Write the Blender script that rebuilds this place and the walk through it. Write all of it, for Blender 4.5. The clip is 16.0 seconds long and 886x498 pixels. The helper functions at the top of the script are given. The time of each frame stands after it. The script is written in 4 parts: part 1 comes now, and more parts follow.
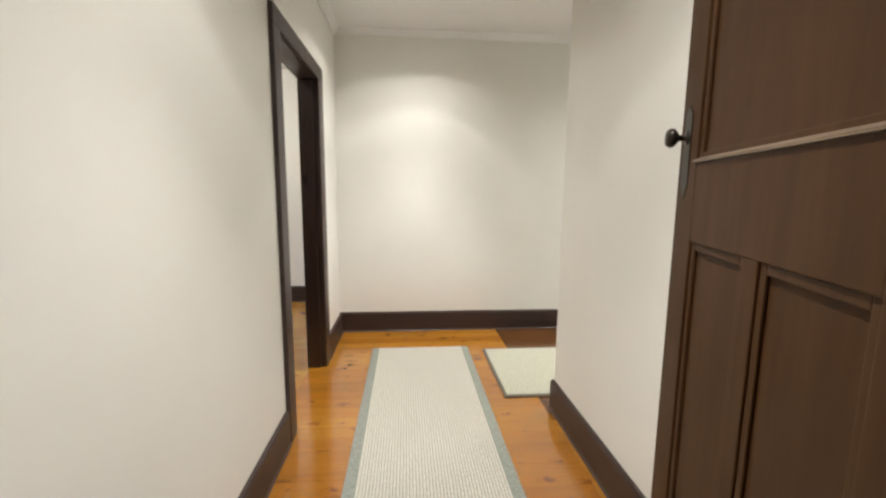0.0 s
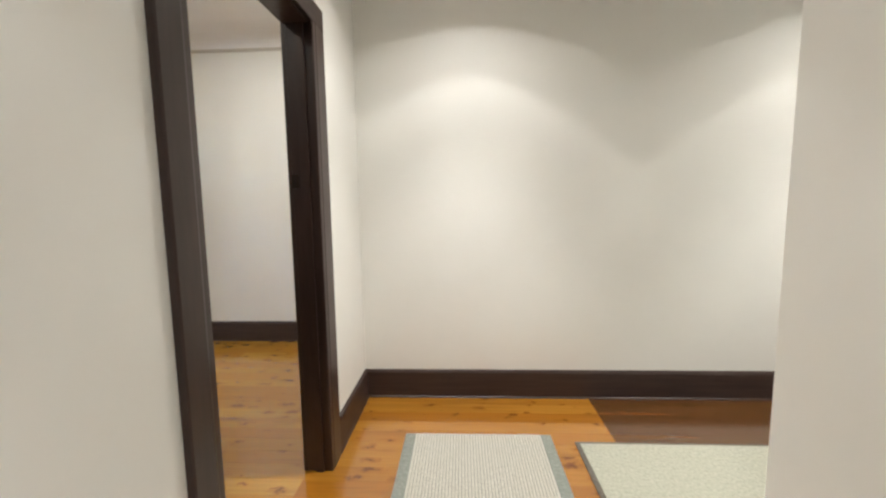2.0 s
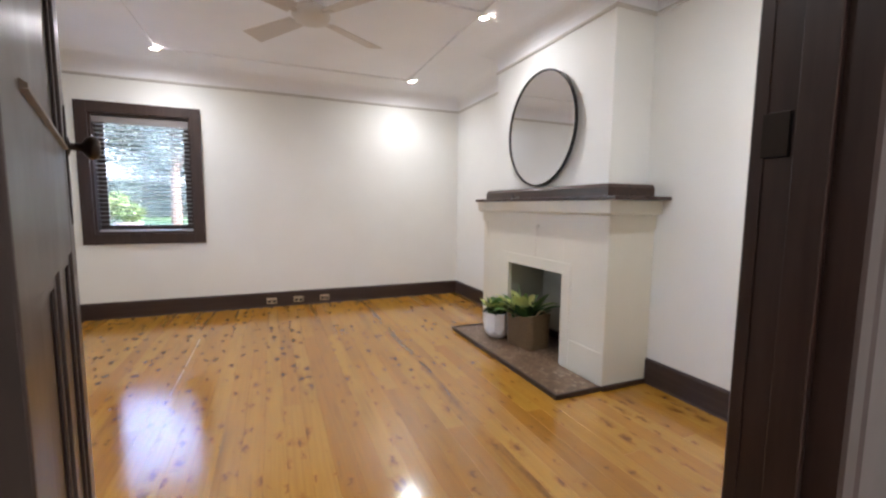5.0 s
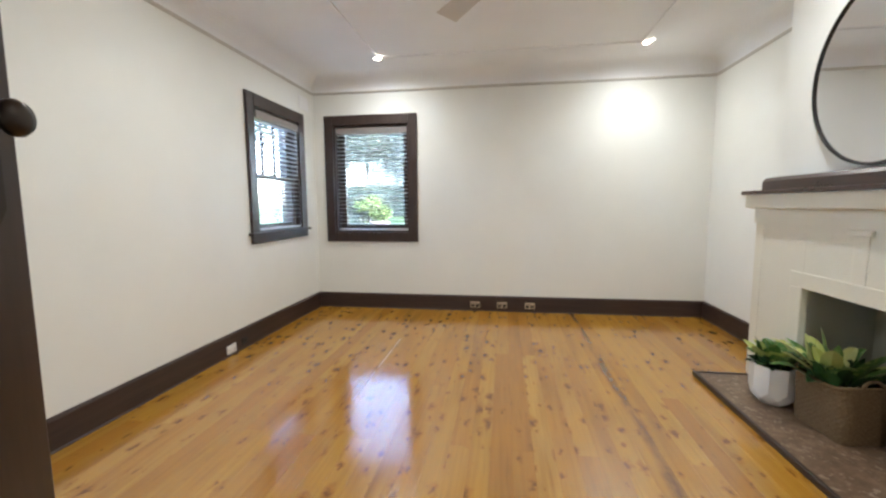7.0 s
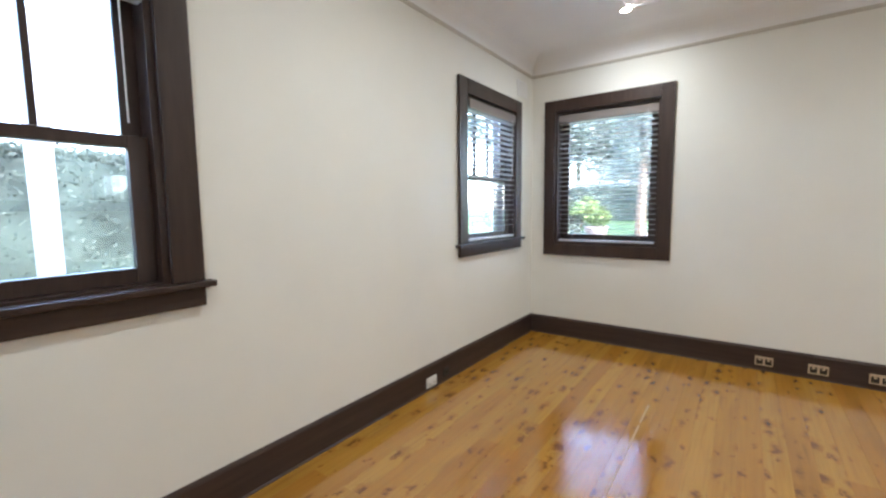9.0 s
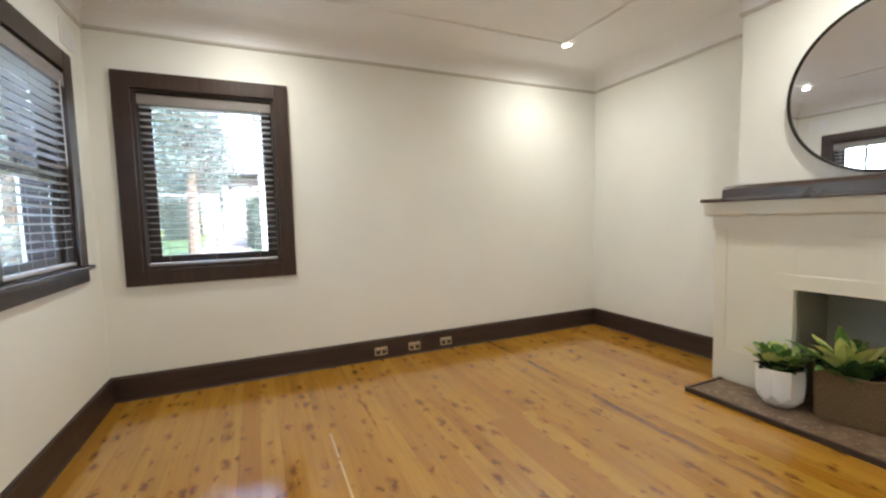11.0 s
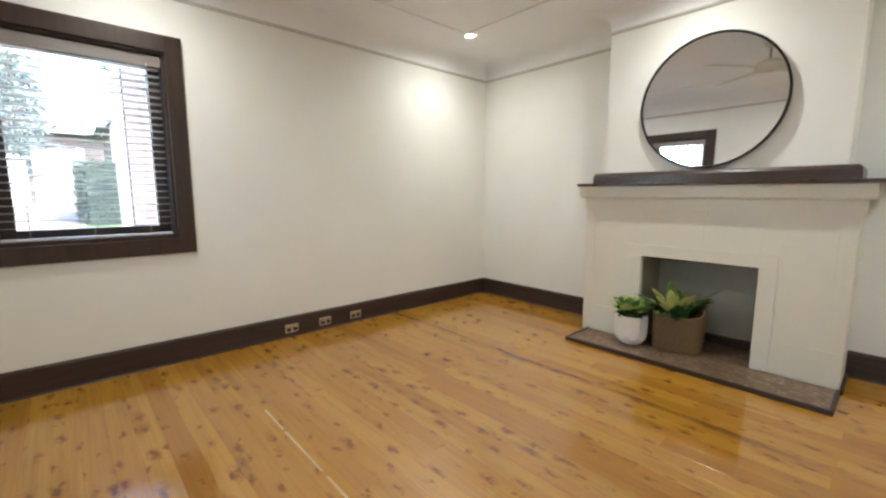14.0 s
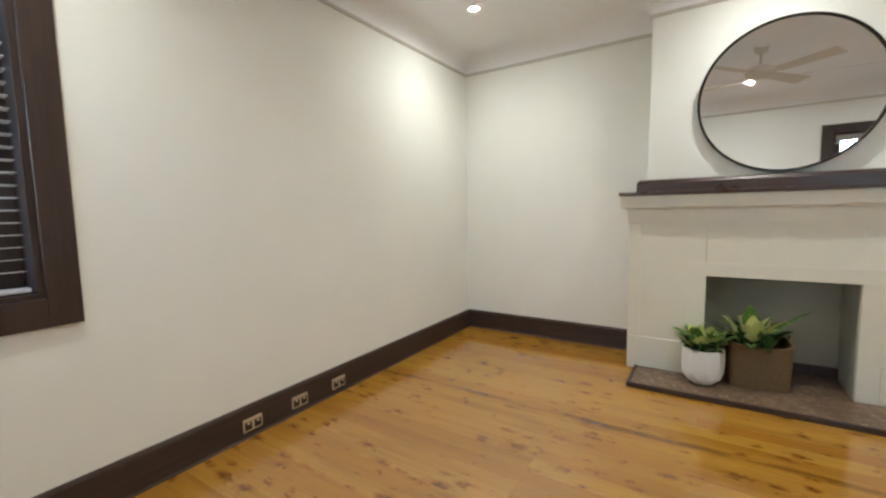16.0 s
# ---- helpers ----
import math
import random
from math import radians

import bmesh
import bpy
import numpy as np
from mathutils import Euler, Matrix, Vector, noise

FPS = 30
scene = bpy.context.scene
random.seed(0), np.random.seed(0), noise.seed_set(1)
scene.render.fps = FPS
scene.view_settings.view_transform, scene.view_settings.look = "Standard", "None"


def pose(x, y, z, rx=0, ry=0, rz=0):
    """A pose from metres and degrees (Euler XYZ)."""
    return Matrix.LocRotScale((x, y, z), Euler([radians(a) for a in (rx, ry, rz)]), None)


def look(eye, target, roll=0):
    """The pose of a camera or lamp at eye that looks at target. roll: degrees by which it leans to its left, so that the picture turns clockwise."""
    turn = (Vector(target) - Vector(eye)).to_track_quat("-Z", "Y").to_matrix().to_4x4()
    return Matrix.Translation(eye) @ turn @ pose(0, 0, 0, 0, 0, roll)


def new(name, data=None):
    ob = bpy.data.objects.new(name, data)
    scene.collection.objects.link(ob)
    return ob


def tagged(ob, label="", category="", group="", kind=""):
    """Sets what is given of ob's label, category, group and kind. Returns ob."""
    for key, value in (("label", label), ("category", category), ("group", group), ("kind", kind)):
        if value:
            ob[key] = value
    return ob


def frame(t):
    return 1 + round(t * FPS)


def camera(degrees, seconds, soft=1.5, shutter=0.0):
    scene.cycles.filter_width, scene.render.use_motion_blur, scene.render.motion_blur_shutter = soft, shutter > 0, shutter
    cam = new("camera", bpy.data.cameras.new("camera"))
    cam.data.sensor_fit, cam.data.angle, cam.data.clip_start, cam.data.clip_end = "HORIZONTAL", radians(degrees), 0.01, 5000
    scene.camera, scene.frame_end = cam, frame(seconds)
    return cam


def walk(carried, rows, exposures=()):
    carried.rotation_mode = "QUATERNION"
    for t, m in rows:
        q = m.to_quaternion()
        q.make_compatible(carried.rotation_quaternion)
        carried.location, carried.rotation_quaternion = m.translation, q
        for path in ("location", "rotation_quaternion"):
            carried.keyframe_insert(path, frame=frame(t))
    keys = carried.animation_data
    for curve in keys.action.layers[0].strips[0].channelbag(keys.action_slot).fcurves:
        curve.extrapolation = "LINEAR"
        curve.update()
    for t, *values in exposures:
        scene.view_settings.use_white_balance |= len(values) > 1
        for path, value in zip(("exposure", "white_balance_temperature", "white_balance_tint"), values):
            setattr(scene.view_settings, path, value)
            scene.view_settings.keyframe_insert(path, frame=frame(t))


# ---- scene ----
cam = camera(93.9, 16.0, soft=2.4)
PATH = [
    (0, (0.064, -0.61, 1.307), (0.232, 1.364, 1.03), 0.5),
    (0.5, (0.114, -0.33, 1.248), (0.131, 1.656, 1.012), 0.2),
    (1, (0.141, -0.063, 1.276), (0.07, 1.923, 1.057), -0.3),
    (1.5, (0.104, 0.273, 1.264), (0.028, 2.261, 1.06), -1.1),
    (2, (0.093, 0.56, 1.277), (-0.004, 2.546, 1.054), -0.8),
    (2.5, (0.142, 0.866, 1.285), (-0.129, 2.836, 1.07), 0.8),
    (3, (0.091, 1.154, 1.253), (-0.484, 3.06, 1.066), 0.9),
    (3.5, (0.0, 1.381, 1.259), (-0.979, 3.116, 1.08), 0.4),
    (4, (-0.095, 1.558, 1.27), (-1.502, 2.968, 1.095), 0.5),
    (4.5, (-0.164, 1.684, 1.283), (-1.863, 2.723, 1.103), 0.6),
    (4.7, (-0.211, 1.708, 1.278), (-1.977, 2.628, 1.089), 0.6),
    (6.8, (-0.858, 2.091, 1.287), (-2.841, 1.937, 1.072), -0.4),
    (7, (-0.943, 2.067, 1.276), (-2.91, 1.774, 1.066), -0.4),
    (7.5, (-1.225, 1.98, 1.278), (-3.1, 1.311, 1.078), -0.6),
    (8, (-1.445, 1.858, 1.275), (-3.138, 0.81, 1.08), -0.8),
    (8.2, (-1.541, 1.815, 1.285), (-3.128, 0.613, 1.09), -0.7),
    (10.3, (-2.137, 0.958, 1.319), (-4.043, 0.366, 1.189), -0.8),
    (10.5, (-2.211, 0.882, 1.298), (-4.197, 0.677, 1.175), -0.5),
    (11, (-2.242, 0.756, 1.27), (-4.064, 1.566, 1.123), -1.5),
    (11.5, (-2.065, 0.673, 1.294), (-3.531, 2.018, 1.088), -0.9),
    (12, (-1.874, 0.537, 1.291), (-3.23, 1.988, 1.053), 0.0),
    (12.5, (-1.8, 0.378, 1.291), (-3.126, 1.85, 1.017), 0.4),
    (13, (-1.83, 0.242, 1.276), (-3.173, 1.692, 0.97), 0.6),
    (13.5, (-2.007, 0.246, 1.269), (-3.419, 1.632, 0.974), 0.5),
    (14, (-2.298, 0.316, 1.271), (-3.766, 1.649, 1.007), 0.0),
    (14.5, (-2.659, 0.346, 1.252), (-4.113, 1.697, 1.005), -1.3),
    (15, (-2.994, 0.373, 1.239), (-4.433, 1.741, 1.003), -2.1),
    (15.5, (-3.356, 0.429, 1.254), (-4.821, 1.777, 1.058), -1.2),
    (16, (-3.716, 0.426, 1.257), (-4.795, 2.099, 1.072), -1.2),
]
# the picture's own exposure and white balance drift on the way
BALANCE = [
    (0, 2.9, 6550, 11), (0.5, 2.85, 6350, 9), (1, 2.93, 6200, 9), (1.5, 2.8, 6400, 11), (2, 2.83, 6450, 11), (3, 2.85, 6380, 13), (4.5, 2.87, 5900, 17),
    (7, 2.95, 5950, 8), (8, 2.85, 5850, 7), (10.4, 2.86, 6250, 10), (11.5, 2.78, 6650, 5), (13, 2.8, 6550, 7), (14.5, 2.84, 6250, 8), (16, 2.78, 6250, 6),
]
walk(cam, [(t, look(e, g, r)) for t, e, g, r in PATH], BALANCE)
SKY, ROOM_W, HALL_W = 0.72, 1.72, 2.5
LAMP, HALL_LAMP = (1.0, 0.965, 0.885), (1.0, 0.96, 0.905)
# ---- light ----
world = bpy.data.worlds.new("overcast_sky")
scene.world = world
world.use_nodes = True
wn = world.node_tree
sky = wn.nodes.new("ShaderNodeTexSky")
sky.sky_type, sky.sun_disc = "NISHITA", False
sky.sun_elevation, sky.sun_rotation = radians(54), radians(37)
sky.dust_density, sky.ozone_density = 2.5, 1.0
wn.links.new(sky.outputs[0], wn.nodes["Background"].inputs[0])
wn.nodes["Background"].inputs[1].default_value = SKY
sun = new("sun", bpy.data.lights.new("sun", "SUN"))
sun.data.energy, sun.data.angle, sun.data.color = 0.5, radians(30), (1.0, 0.97, 0.92)
sun.matrix_world = look((6, 8, 14), (0, 0, 0))

# ---- materials ----


def shader(name, base, rough=0.5, metal=0.0):
    m = bpy.data.materials.new(name)
    m.use_nodes = True
    nodes, links = m.node_tree.nodes, m.node_tree.links
    b = nodes["Principled BSDF"]
    b.inputs["Base Color"].default_value = (*base, 1)
    b.inputs["Roughness"].default_value = rough
    b.inputs["Metallic"].default_value = metal
    return m, nodes, links, b


def coords(nodes, links, scale=(1, 1, 1), world_space=True):
    g = nodes.new("ShaderNodeNewGeometry") if world_space else nodes.new("ShaderNodeTexCoord")
    mp = nodes.new("ShaderNodeMapping")
    mp.inputs["Scale"].default_value = scale
    links.new(g.outputs["Position" if world_space else "Object"], mp.inputs[0])
    return mp.outputs[0]


def noise_tex(nodes, links, vec, scale, detail=4.0, rough=0.55):
    n = nodes.new("ShaderNodeTexNoise")
    n.inputs["Scale"].default_value, n.inputs["Detail"].default_value, n.inputs["Roughness"].default_value = scale, detail, rough
    links.new(vec, n.inputs["Vector"])
    return n.outputs["Fac"]


def ramp(nodes, links, fac, stops):
    r = nodes.new("ShaderNodeValToRGB")
    e = r.color_ramp.elements
    while len(e) < len(stops):
        e.new(0.5)
    for el, (p, c) in zip(e, stops):
        el.position, el.color = p, (*c, 1)
    links.new(fac, r.inputs[0])
    return r.outputs[0]


def mix(nodes, links, a, b, fac, mode="MIX"):
    n = nodes.new("ShaderNodeMix")
    n.data_type, n.blend_type = "RGBA", mode
    for v, s in ((fac, n.inputs["Factor"]), (a, n.inputs["A"]), (b, n.inputs["B"])):
        if isinstance(v, (int, float)):
            s.default_value = v
        elif isinstance(v, tuple):
            s.default_value = (*v, 1)
        else:
            links.new(v, s)
    return n.outputs["Result"]


def math_node(nodes, links, op, a, b=0.0):
    n = nodes.new("ShaderNodeMath")
    n.operation = op
    for v, s in ((a, n.inputs[0]), (b, n.inputs[1])):
        if isinstance(v, (int, float)):
            s.default_value = v
        else:
            links.new(v, s)
    return n.outputs[0]


def bump(nodes, links, b, height, strength, dist=0.002):
    n = nodes.new("ShaderNodeBump")
    n.inputs["Strength"].default_value, n.inputs["Distance"].default_value = strength, dist
    links.new(height, n.inputs["Height"])
    links.new(n.outputs[0], b.inputs["Normal"])


def paint(name, base, rough=0.5, vary=0.06, relief=0.12, scale=14.0, fine=220.0):
    """Painted plaster or timber: faint mottling, roller stipple."""
    m, n, l, b = shader(name, base, rough)
    v = coords(n, l)
    lo = tuple(c * (1 - vary) for c in base)
    hi = tuple(min(0.95, c * (1 + vary * 0.6)) for c in base)
    l.new(ramp(n, l, noise_tex(n, l, v, scale * 0.12, 5), [(0.3, lo), (0.7, hi)]), b.inputs["Base Color"])
    h = math_node(n, l, "ADD", noise_tex(n, l, v, fine, 2), math_node(n, l, "MULTIPLY", noise_tex(n, l, v, scale, 3), 1.6))
    bump(n, l, b, h, relief, 0.0015)
    rr = n.new("ShaderNodeMapRange")
    rr.inputs[3].default_value, rr.inputs[4].default_value = rough - 0.07, rough + 0.09
    l.new(noise_tex(n, l, v, scale * 0.5, 4), rr.inputs[0])
    l.new(rr.outputs[0], b.inputs["Roughness"])
    return m


def timber(name, dark, light, rough=0.35, scale=(30, 30, 2.5), relief=0.15):
    """Stained timber with grain along the local z of the scale given, and dull patches."""
    m, n, l, b = shader(name, dark, rough)
    v = coords(n, l, scale)
    g = noise_tex(n, l, v, 1.0, 6, 0.65)
    l.new(ramp(n, l, g, [(0.3, dark), (0.72, light)]), b.inputs["Base Color"])
    bump(n, l, b, g, relief, 0.001)
    rr = n.new("ShaderNodeMapRange")
    rr.inputs[3].default_value, rr.inputs[4].default_value = rough - 0.08, rough + 0.14
    l.new(noise_tex(n, l, coords(n, l), 5.0, 4), rr.inputs[0])
    l.new(rr.outputs[0], b.inputs["Roughness"])
    return m


def floor_material(name, tones, gloss, heart=None):
    """Varnished knotty cypress boards, grain along x, each board its own tone."""
    m, n, l, b = shader(name, tones[1], 0.2)
    info = n.new("ShaderNodeObjectInfo")
    shift = n.new("ShaderNodeCombineXYZ")
    l.new(math_node(n, l, "MULTIPLY", info.outputs["Random"], 37.0), shift.inputs[0])
    geo = n.new("ShaderNodeNewGeometry")
    add = n.new("ShaderNodeVectorMath")
    l.new(geo.outputs["Position"], add.inputs[0])
    l.new(shift.outputs[0], add.inputs[1])

    def mapped(s):
        mp = n.new("ShaderNodeMapping")
        mp.inputs["Scale"].default_value = s
        l.new(add.outputs[0], mp.inputs[0])
        return mp.outputs[0]
    grain = noise_tex(n, l, mapped((1.6, 55, 1)), 1.0, 5, 0.6)
    broad = noise_tex(n, l, mapped((0.9, 7, 1)), 1.0, 3, 0.5)
    tone = ramp(n, l, info.outputs["Random"], [(0.0, tones[0]), (0.45, tones[1]), (0.8, tones[2]), (1.0, tones[3])])
    col = mix(n, l, tone, tuple(c * 0.62 for c in tones[0]), ramp(n, l, grain, [(0.42, (0, 0, 0)), (0.80, (0.45, 0.45, 0.45))]))
    col = mix(n, l, col, tuple(c * 0.55 for c in tones[0]), ramp(n, l, broad, [(0.48, (0, 0, 0)), (0.78, (0.55, 0.55, 0.55))]))
    dash = noise_tex(n, l, mapped((2.0, 26, 1)), 1.0, 3, 0.5)
    col = mix(n, l, col, tuple(c * 0.5 for c in tones[0]), ramp(n, l, dash, [(0.62, (0, 0, 0)), (0.76, (0.45, 0.45, 0.45))]))
    if heart is not None:
        # a vein of dark heartwood that comes and goes along the grain
        sep_p = n.new("ShaderNodeSeparateXYZ")
        l.new(geo.outputs["Position"], sep_p.inputs[0])
        wave = math_node(n, l, "MULTIPLY", math_node(n, l, "SUBTRACT", noise_tex(n, l, coords(n, l, (2.2, 0.2, 1)), 1.0, 4), 0.5), 0.10)
        off = math_node(n, l, "ABSOLUTE", math_node(n, l, "ADD", math_node(n, l, "SUBTRACT", sep_p.outputs[1], heart), wave))
        vein = ramp(n, l, math_node(n, l, "MULTIPLY", off, 13.0), [(0.15, (1, 1, 1)), (0.75, (0, 0, 0))])
        along = ramp(n, l, noise_tex(n, l, coords(n, l, (2.6, 9, 1)), 1.0, 5, 0.65), [(0.40, (0.12, 0.12, 0.12)), (0.60, (0.95, 0.95, 0.95))])
        col = mix(n, l, col, (0.125, 0.044, 0.005), math_node(n, l, "MULTIPLY", vein, along))
    # knots: uneven cells, only some of them filled, an oval eye with a reddish halo
    wob = n.new("ShaderNodeTexNoise")
    wob.inputs["Scale"].default_value = 24.0
    l.new(add.outputs[0], wob.inputs["Vector"])
    vor_in = n.new("ShaderNodeVectorMath")
    l.new(mapped((6.2, 13.5, 1)), vor_in.inputs[0])
    vm = n.new("ShaderNodeVectorMath")
    vm.operation = "SCALE"
    vm.inputs["Scale"].default_value = 0.85
    l.new(wob.outputs["Color"], vm.inputs[0])
    l.new(vm.outputs[0], vor_in.inputs[1])
    vor = n.new("ShaderNodeTexVoronoi")
    vor.voronoi_dimensions = "2D"
    vor.inputs["Scale"].default_value = 1.0
    vor.inputs["Randomness"].default_value = 1.0
    l.new(vor_in.outputs[0], vor.inputs["Vector"])
    sep = n.new("ShaderNodeSeparateColor")
    l.new(vor.outputs["Color"], sep.inputs[0])
    field = noise_tex(n, l, mapped((0.5, 0.8, 1)), 1.0, 2)
    size = n.new("ShaderNodeMapRange")
    size.inputs[1].default_value, size.inputs[2].default_value = 0.31, 0.95
    size.inputs[3].default_value, size.inputs[4].default_value = 0.003, 0.35
    crowd = math_node(n, l, "ADD", math_node(n, l, "MULTIPLY", field, 1.5), math_node(n, l, "MULTIPLY", info.outputs["Random"], 0.35))
    l.new(math_node(n, l, "MULTIPLY", sep.outputs[0], math_node(n, l, "SUBTRACT", crowd, 0.12)), size.inputs[0])
    ratio = math_node(n, l, "DIVIDE", vor.outputs["Distance"], size.outputs[0])
    eye = ramp(n, l, ratio, [(0.3, (1, 1, 1)), (0.9, (0, 0, 0))])
    halo = ramp(n, l, math_node(n, l, "MULTIPLY", ratio, 0.5), [(0.35, (0.75, 0.75, 0.75)), (0.95, (0, 0, 0))])
    col = mix(n, l, col, tuple(c * k for c, k in zip(tones[0], (0.72, 0.67, 0.62))), halo)
    col = mix(n, l, col, tuple(c * k for c, k in zip(tones[0], (0.45, 0.39, 0.48))), eye)
    l.new(col, b.inputs["Base Color"])
    l.new(math_node(n, l, "SUBTRACT", gloss, math_node(n, l, "MULTIPLY", halo, 0.15)), b.inputs["Coat Weight"])
    b.inputs["Coat IOR"].default_value = 2.05
    b.inputs["Specular IOR Level"].default_value = 0.0
    cr = n.new("ShaderNodeMapRange")
    cr.inputs[3].default_value, cr.inputs[4].default_value = 0.11, 0.19
    l.new(noise_tex(n, l, mapped((2.2, 5, 1)), 1.0, 5), cr.inputs[0])
    l.new(cr.outputs[0], b.inputs["Coat Roughness"])
    b.inputs["Roughness"].default_value = 0.38
    hgt = math_node(n, l, "ADD", math_node(n, l, "MULTIPLY", grain, 0.35), noise_tex(n, l, mapped((3, 9, 1)), 1.0, 3))
    bump(n, l, b, hgt, 0.06, 0.002)
    return m


WALL = paint("wall_paint", (0.83, 0.83, 0.79), 0.55, 0.03, 0.10)
CEIL = paint("ceiling_paint", (0.88, 0.885, 0.89), 0.6, 0.03, 0.08)
MANTEL_WHITE = paint("fireplace_paint", (0.74, 0.71, 0.60), 0.45, 0.05, 0.35, 9.0, 60.0)
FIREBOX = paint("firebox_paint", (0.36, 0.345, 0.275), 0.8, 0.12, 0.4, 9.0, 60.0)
TRIM = timber("trim_stain", (0.024, 0.013, 0.010), (0.050, 0.029, 0.023), 0.34)
TRIM_X = timber("trim_stain_lengthwise", (0.024, 0.013, 0.010), (0.050, 0.029, 0.023), 0.42, (2.5, 2.5, 40))
SHELF_WOOD = timber("mantel_stain", (0.022, 0.010, 0.007), (0.065, 0.030, 0.020), 0.27, (2.5, 30, 40))
DOOR_WOOD = timber("door_stain", (0.043, 0.0175, 0.005), (0.066, 0.029, 0.0095), 0.5, (18, 18, 1.6), 0.18)
DOOR_WOOD.node_tree.nodes["Principled BSDF"].inputs["Specular IOR Level"].default_value = 0.22
# ledge timber, its colour paled for wear and for the lamp light it catches
WORN_LIT = timber("worn_lit_edge", (0.07, 0.045, 0.025), (0.24, 0.18, 0.12), 0.35, (3, 3, 40))
SLAT = timber("slat_stain", (0.54, 0.53, 0.53), (0.64, 0.63, 0.63), 0.3, (3, 3, 40))
HEADRAIL = timber("headrail_stain", (0.20, 0.175, 0.17), (0.28, 0.25, 0.24), 0.3, (3, 3, 40))
TONES = [(0.355, 0.154, 0.015), (0.425, 0.203, 0.023), (0.46, 0.236, 0.030), (0.385, 0.172, 0.018)]
FLOOR = floor_material("cypress_boards", TONES, 1.0)
FLOOR_HALL = floor_material("cypress_boards_hall", [(0.95 * r, 0.82 * g, 0.75 * b) for r, g, b in TONES], 1.0)
FLOOR_STREAK = floor_material("cypress_board_heartwood", TONES, 1.0, 2.86)
FLOOR_DARK = floor_material("cypress_boards_dark", [(0.09, 0.036, 0.01), (0.12, 0.05, 0.014), (0.14, 0.06, 0.017), (0.10, 0.042, 0.011)], 0.8)
BRONZE, *_ = shader("aged_bronze", (0.045, 0.036, 0.030), 0.38, 0.8)
BLACK_METAL, *_ = shader("black_metal", (0.018, 0.016, 0.016), 0.38, 0.6)
MIRROR, *_ = shader("mirror_silver", (0.89, 0.92, 0.97), 0.012, 1.0)
WHITE_PLASTIC, *_ = shader("white_plastic", (0.80, 0.79, 0.76), 0.35)
BRASS, *_ = shader("brass_plate", (0.68, 0.58, 0.42), 0.36, 0.7)
BLACK_PLASTIC, *_ = shader("black_plastic", (0.02, 0.02, 0.02), 0.4)
CORD, *_ = shader("blind_cord", (0.35, 0.32, 0.28), 0.8)
FAN_WHITE = paint("fan_enamel", (0.62, 0.58, 0.52), 0.4, 0.03, 0.02)


def glass_material():
    m, n, l, b = shader("window_glass", (1, 1, 1), 0.0)
    b.inputs["Transmission Weight"].default_value, b.inputs["IOR"].default_value = 1.0, 1.45
    return m


GLASS = glass_material()


def glow(name, colour, strength):
    m, n, l, b = shader(name, colour, 0.5)
    b.inputs["Emission Color"].default_value, b.inputs["Emission Strength"].default_value = (*colour, 1), strength
    return m


LED = glow("led_lens", (1.0, 0.90, 0.76), 12.0)


def rug_material():
    m, n, l, b = shader("ribbed_wool", (0.6, 0.57, 0.5), 0.95)
    v = coords(n, l)
    l.new(ramp(n, l, noise_tex(n, l, v, 90, 4), [(0.3, (0.47, 0.45, 0.38)), (0.7, (0.70, 0.68, 0.61))]), b.inputs["Base Color"])
    bump(n, l, b, noise_tex(n, l, v, 420, 2), 0.6, 0.003)
    return m


def cloth_material(name, lo, hi):
    m, n, l, b = shader(name, lo, 0.9)
    v = coords(n, l)
    l.new(ramp(n, l, noise_tex(n, l, v, 70, 5), [(0.3, lo), (0.7, hi)]), b.inputs["Base Color"])
    bump(n, l, b, noise_tex(n, l, v, 500, 2), 0.6, 0.002)
    return m


def stone_material():
    m, n, l, b = shader("hearth_stone", (0.12, 0.07, 0.05), 0.35)
    v = coords(n, l)
    a = ramp(n, l, noise_tex(n, l, v, 16, 8, 0.7), [(0.3, (0.070, 0.039, 0.024)), (0.5, (0.155, 0.093, 0.056)), (0.68, (0.29, 0.21, 0.14))])
    info = n.new("ShaderNodeObjectInfo")
    spots = ramp(n, l, noise_tex(n, l, v, 26, 6, 0.6), [(0.57, (0, 0, 0)), (0.64, (0.85, 0.85, 0.85))])
    a = mix(n, l, a, (0.45, 0.38, 0.30), spots)
    a = mix(n, l, a, (0.11, 0.07, 0.04), math_node(n, l, "MULTIPLY", info.outputs["Random"], 0.45))
    l.new(a, b.inputs["Base Color"])
    bump(n, l, b, noise_tex(n, l, v, 60, 4), 0.25, 0.003)
    return m


def leaf_material(name, rim, heart):
    m, n, l, b = shader(name, heart, 0.38)
    info = n.new("ShaderNodeNewGeometry")
    a = ramp(n, l, info.outputs["Random Per Island"], [(0.0, heart), (0.40, heart), (0.60, rim), (1.0, rim)])
    v = coords(n, l)
    a = mix(n, l, a, rim, ramp(n, l, noise_tex(n, l, v, 45, 4), [(0.50, (0, 0, 0)), (0.66, (0.4, 0.4, 0.4))]))
    l.new(a, b.inputs["Base Color"])
    b.inputs["Subsurface Weight"].default_value = 0.0
    return m


def plain_noise(name, lo, hi, scale, rough=0.8, rel=0.5, dist=0.01):
    m, n, l, b = shader(name, lo, rough)
    v = coords(n, l)
    f = noise_tex(n, l, v, scale, 6, 0.65)
    l.new(ramp(n, l, f, [(0.3, lo), (0.7, hi)]), b.inputs["Base Color"])
    bump(n, l, b, f, rel, dist)
    b.inputs["Specular IOR Level"].default_value = 0.2
    return m


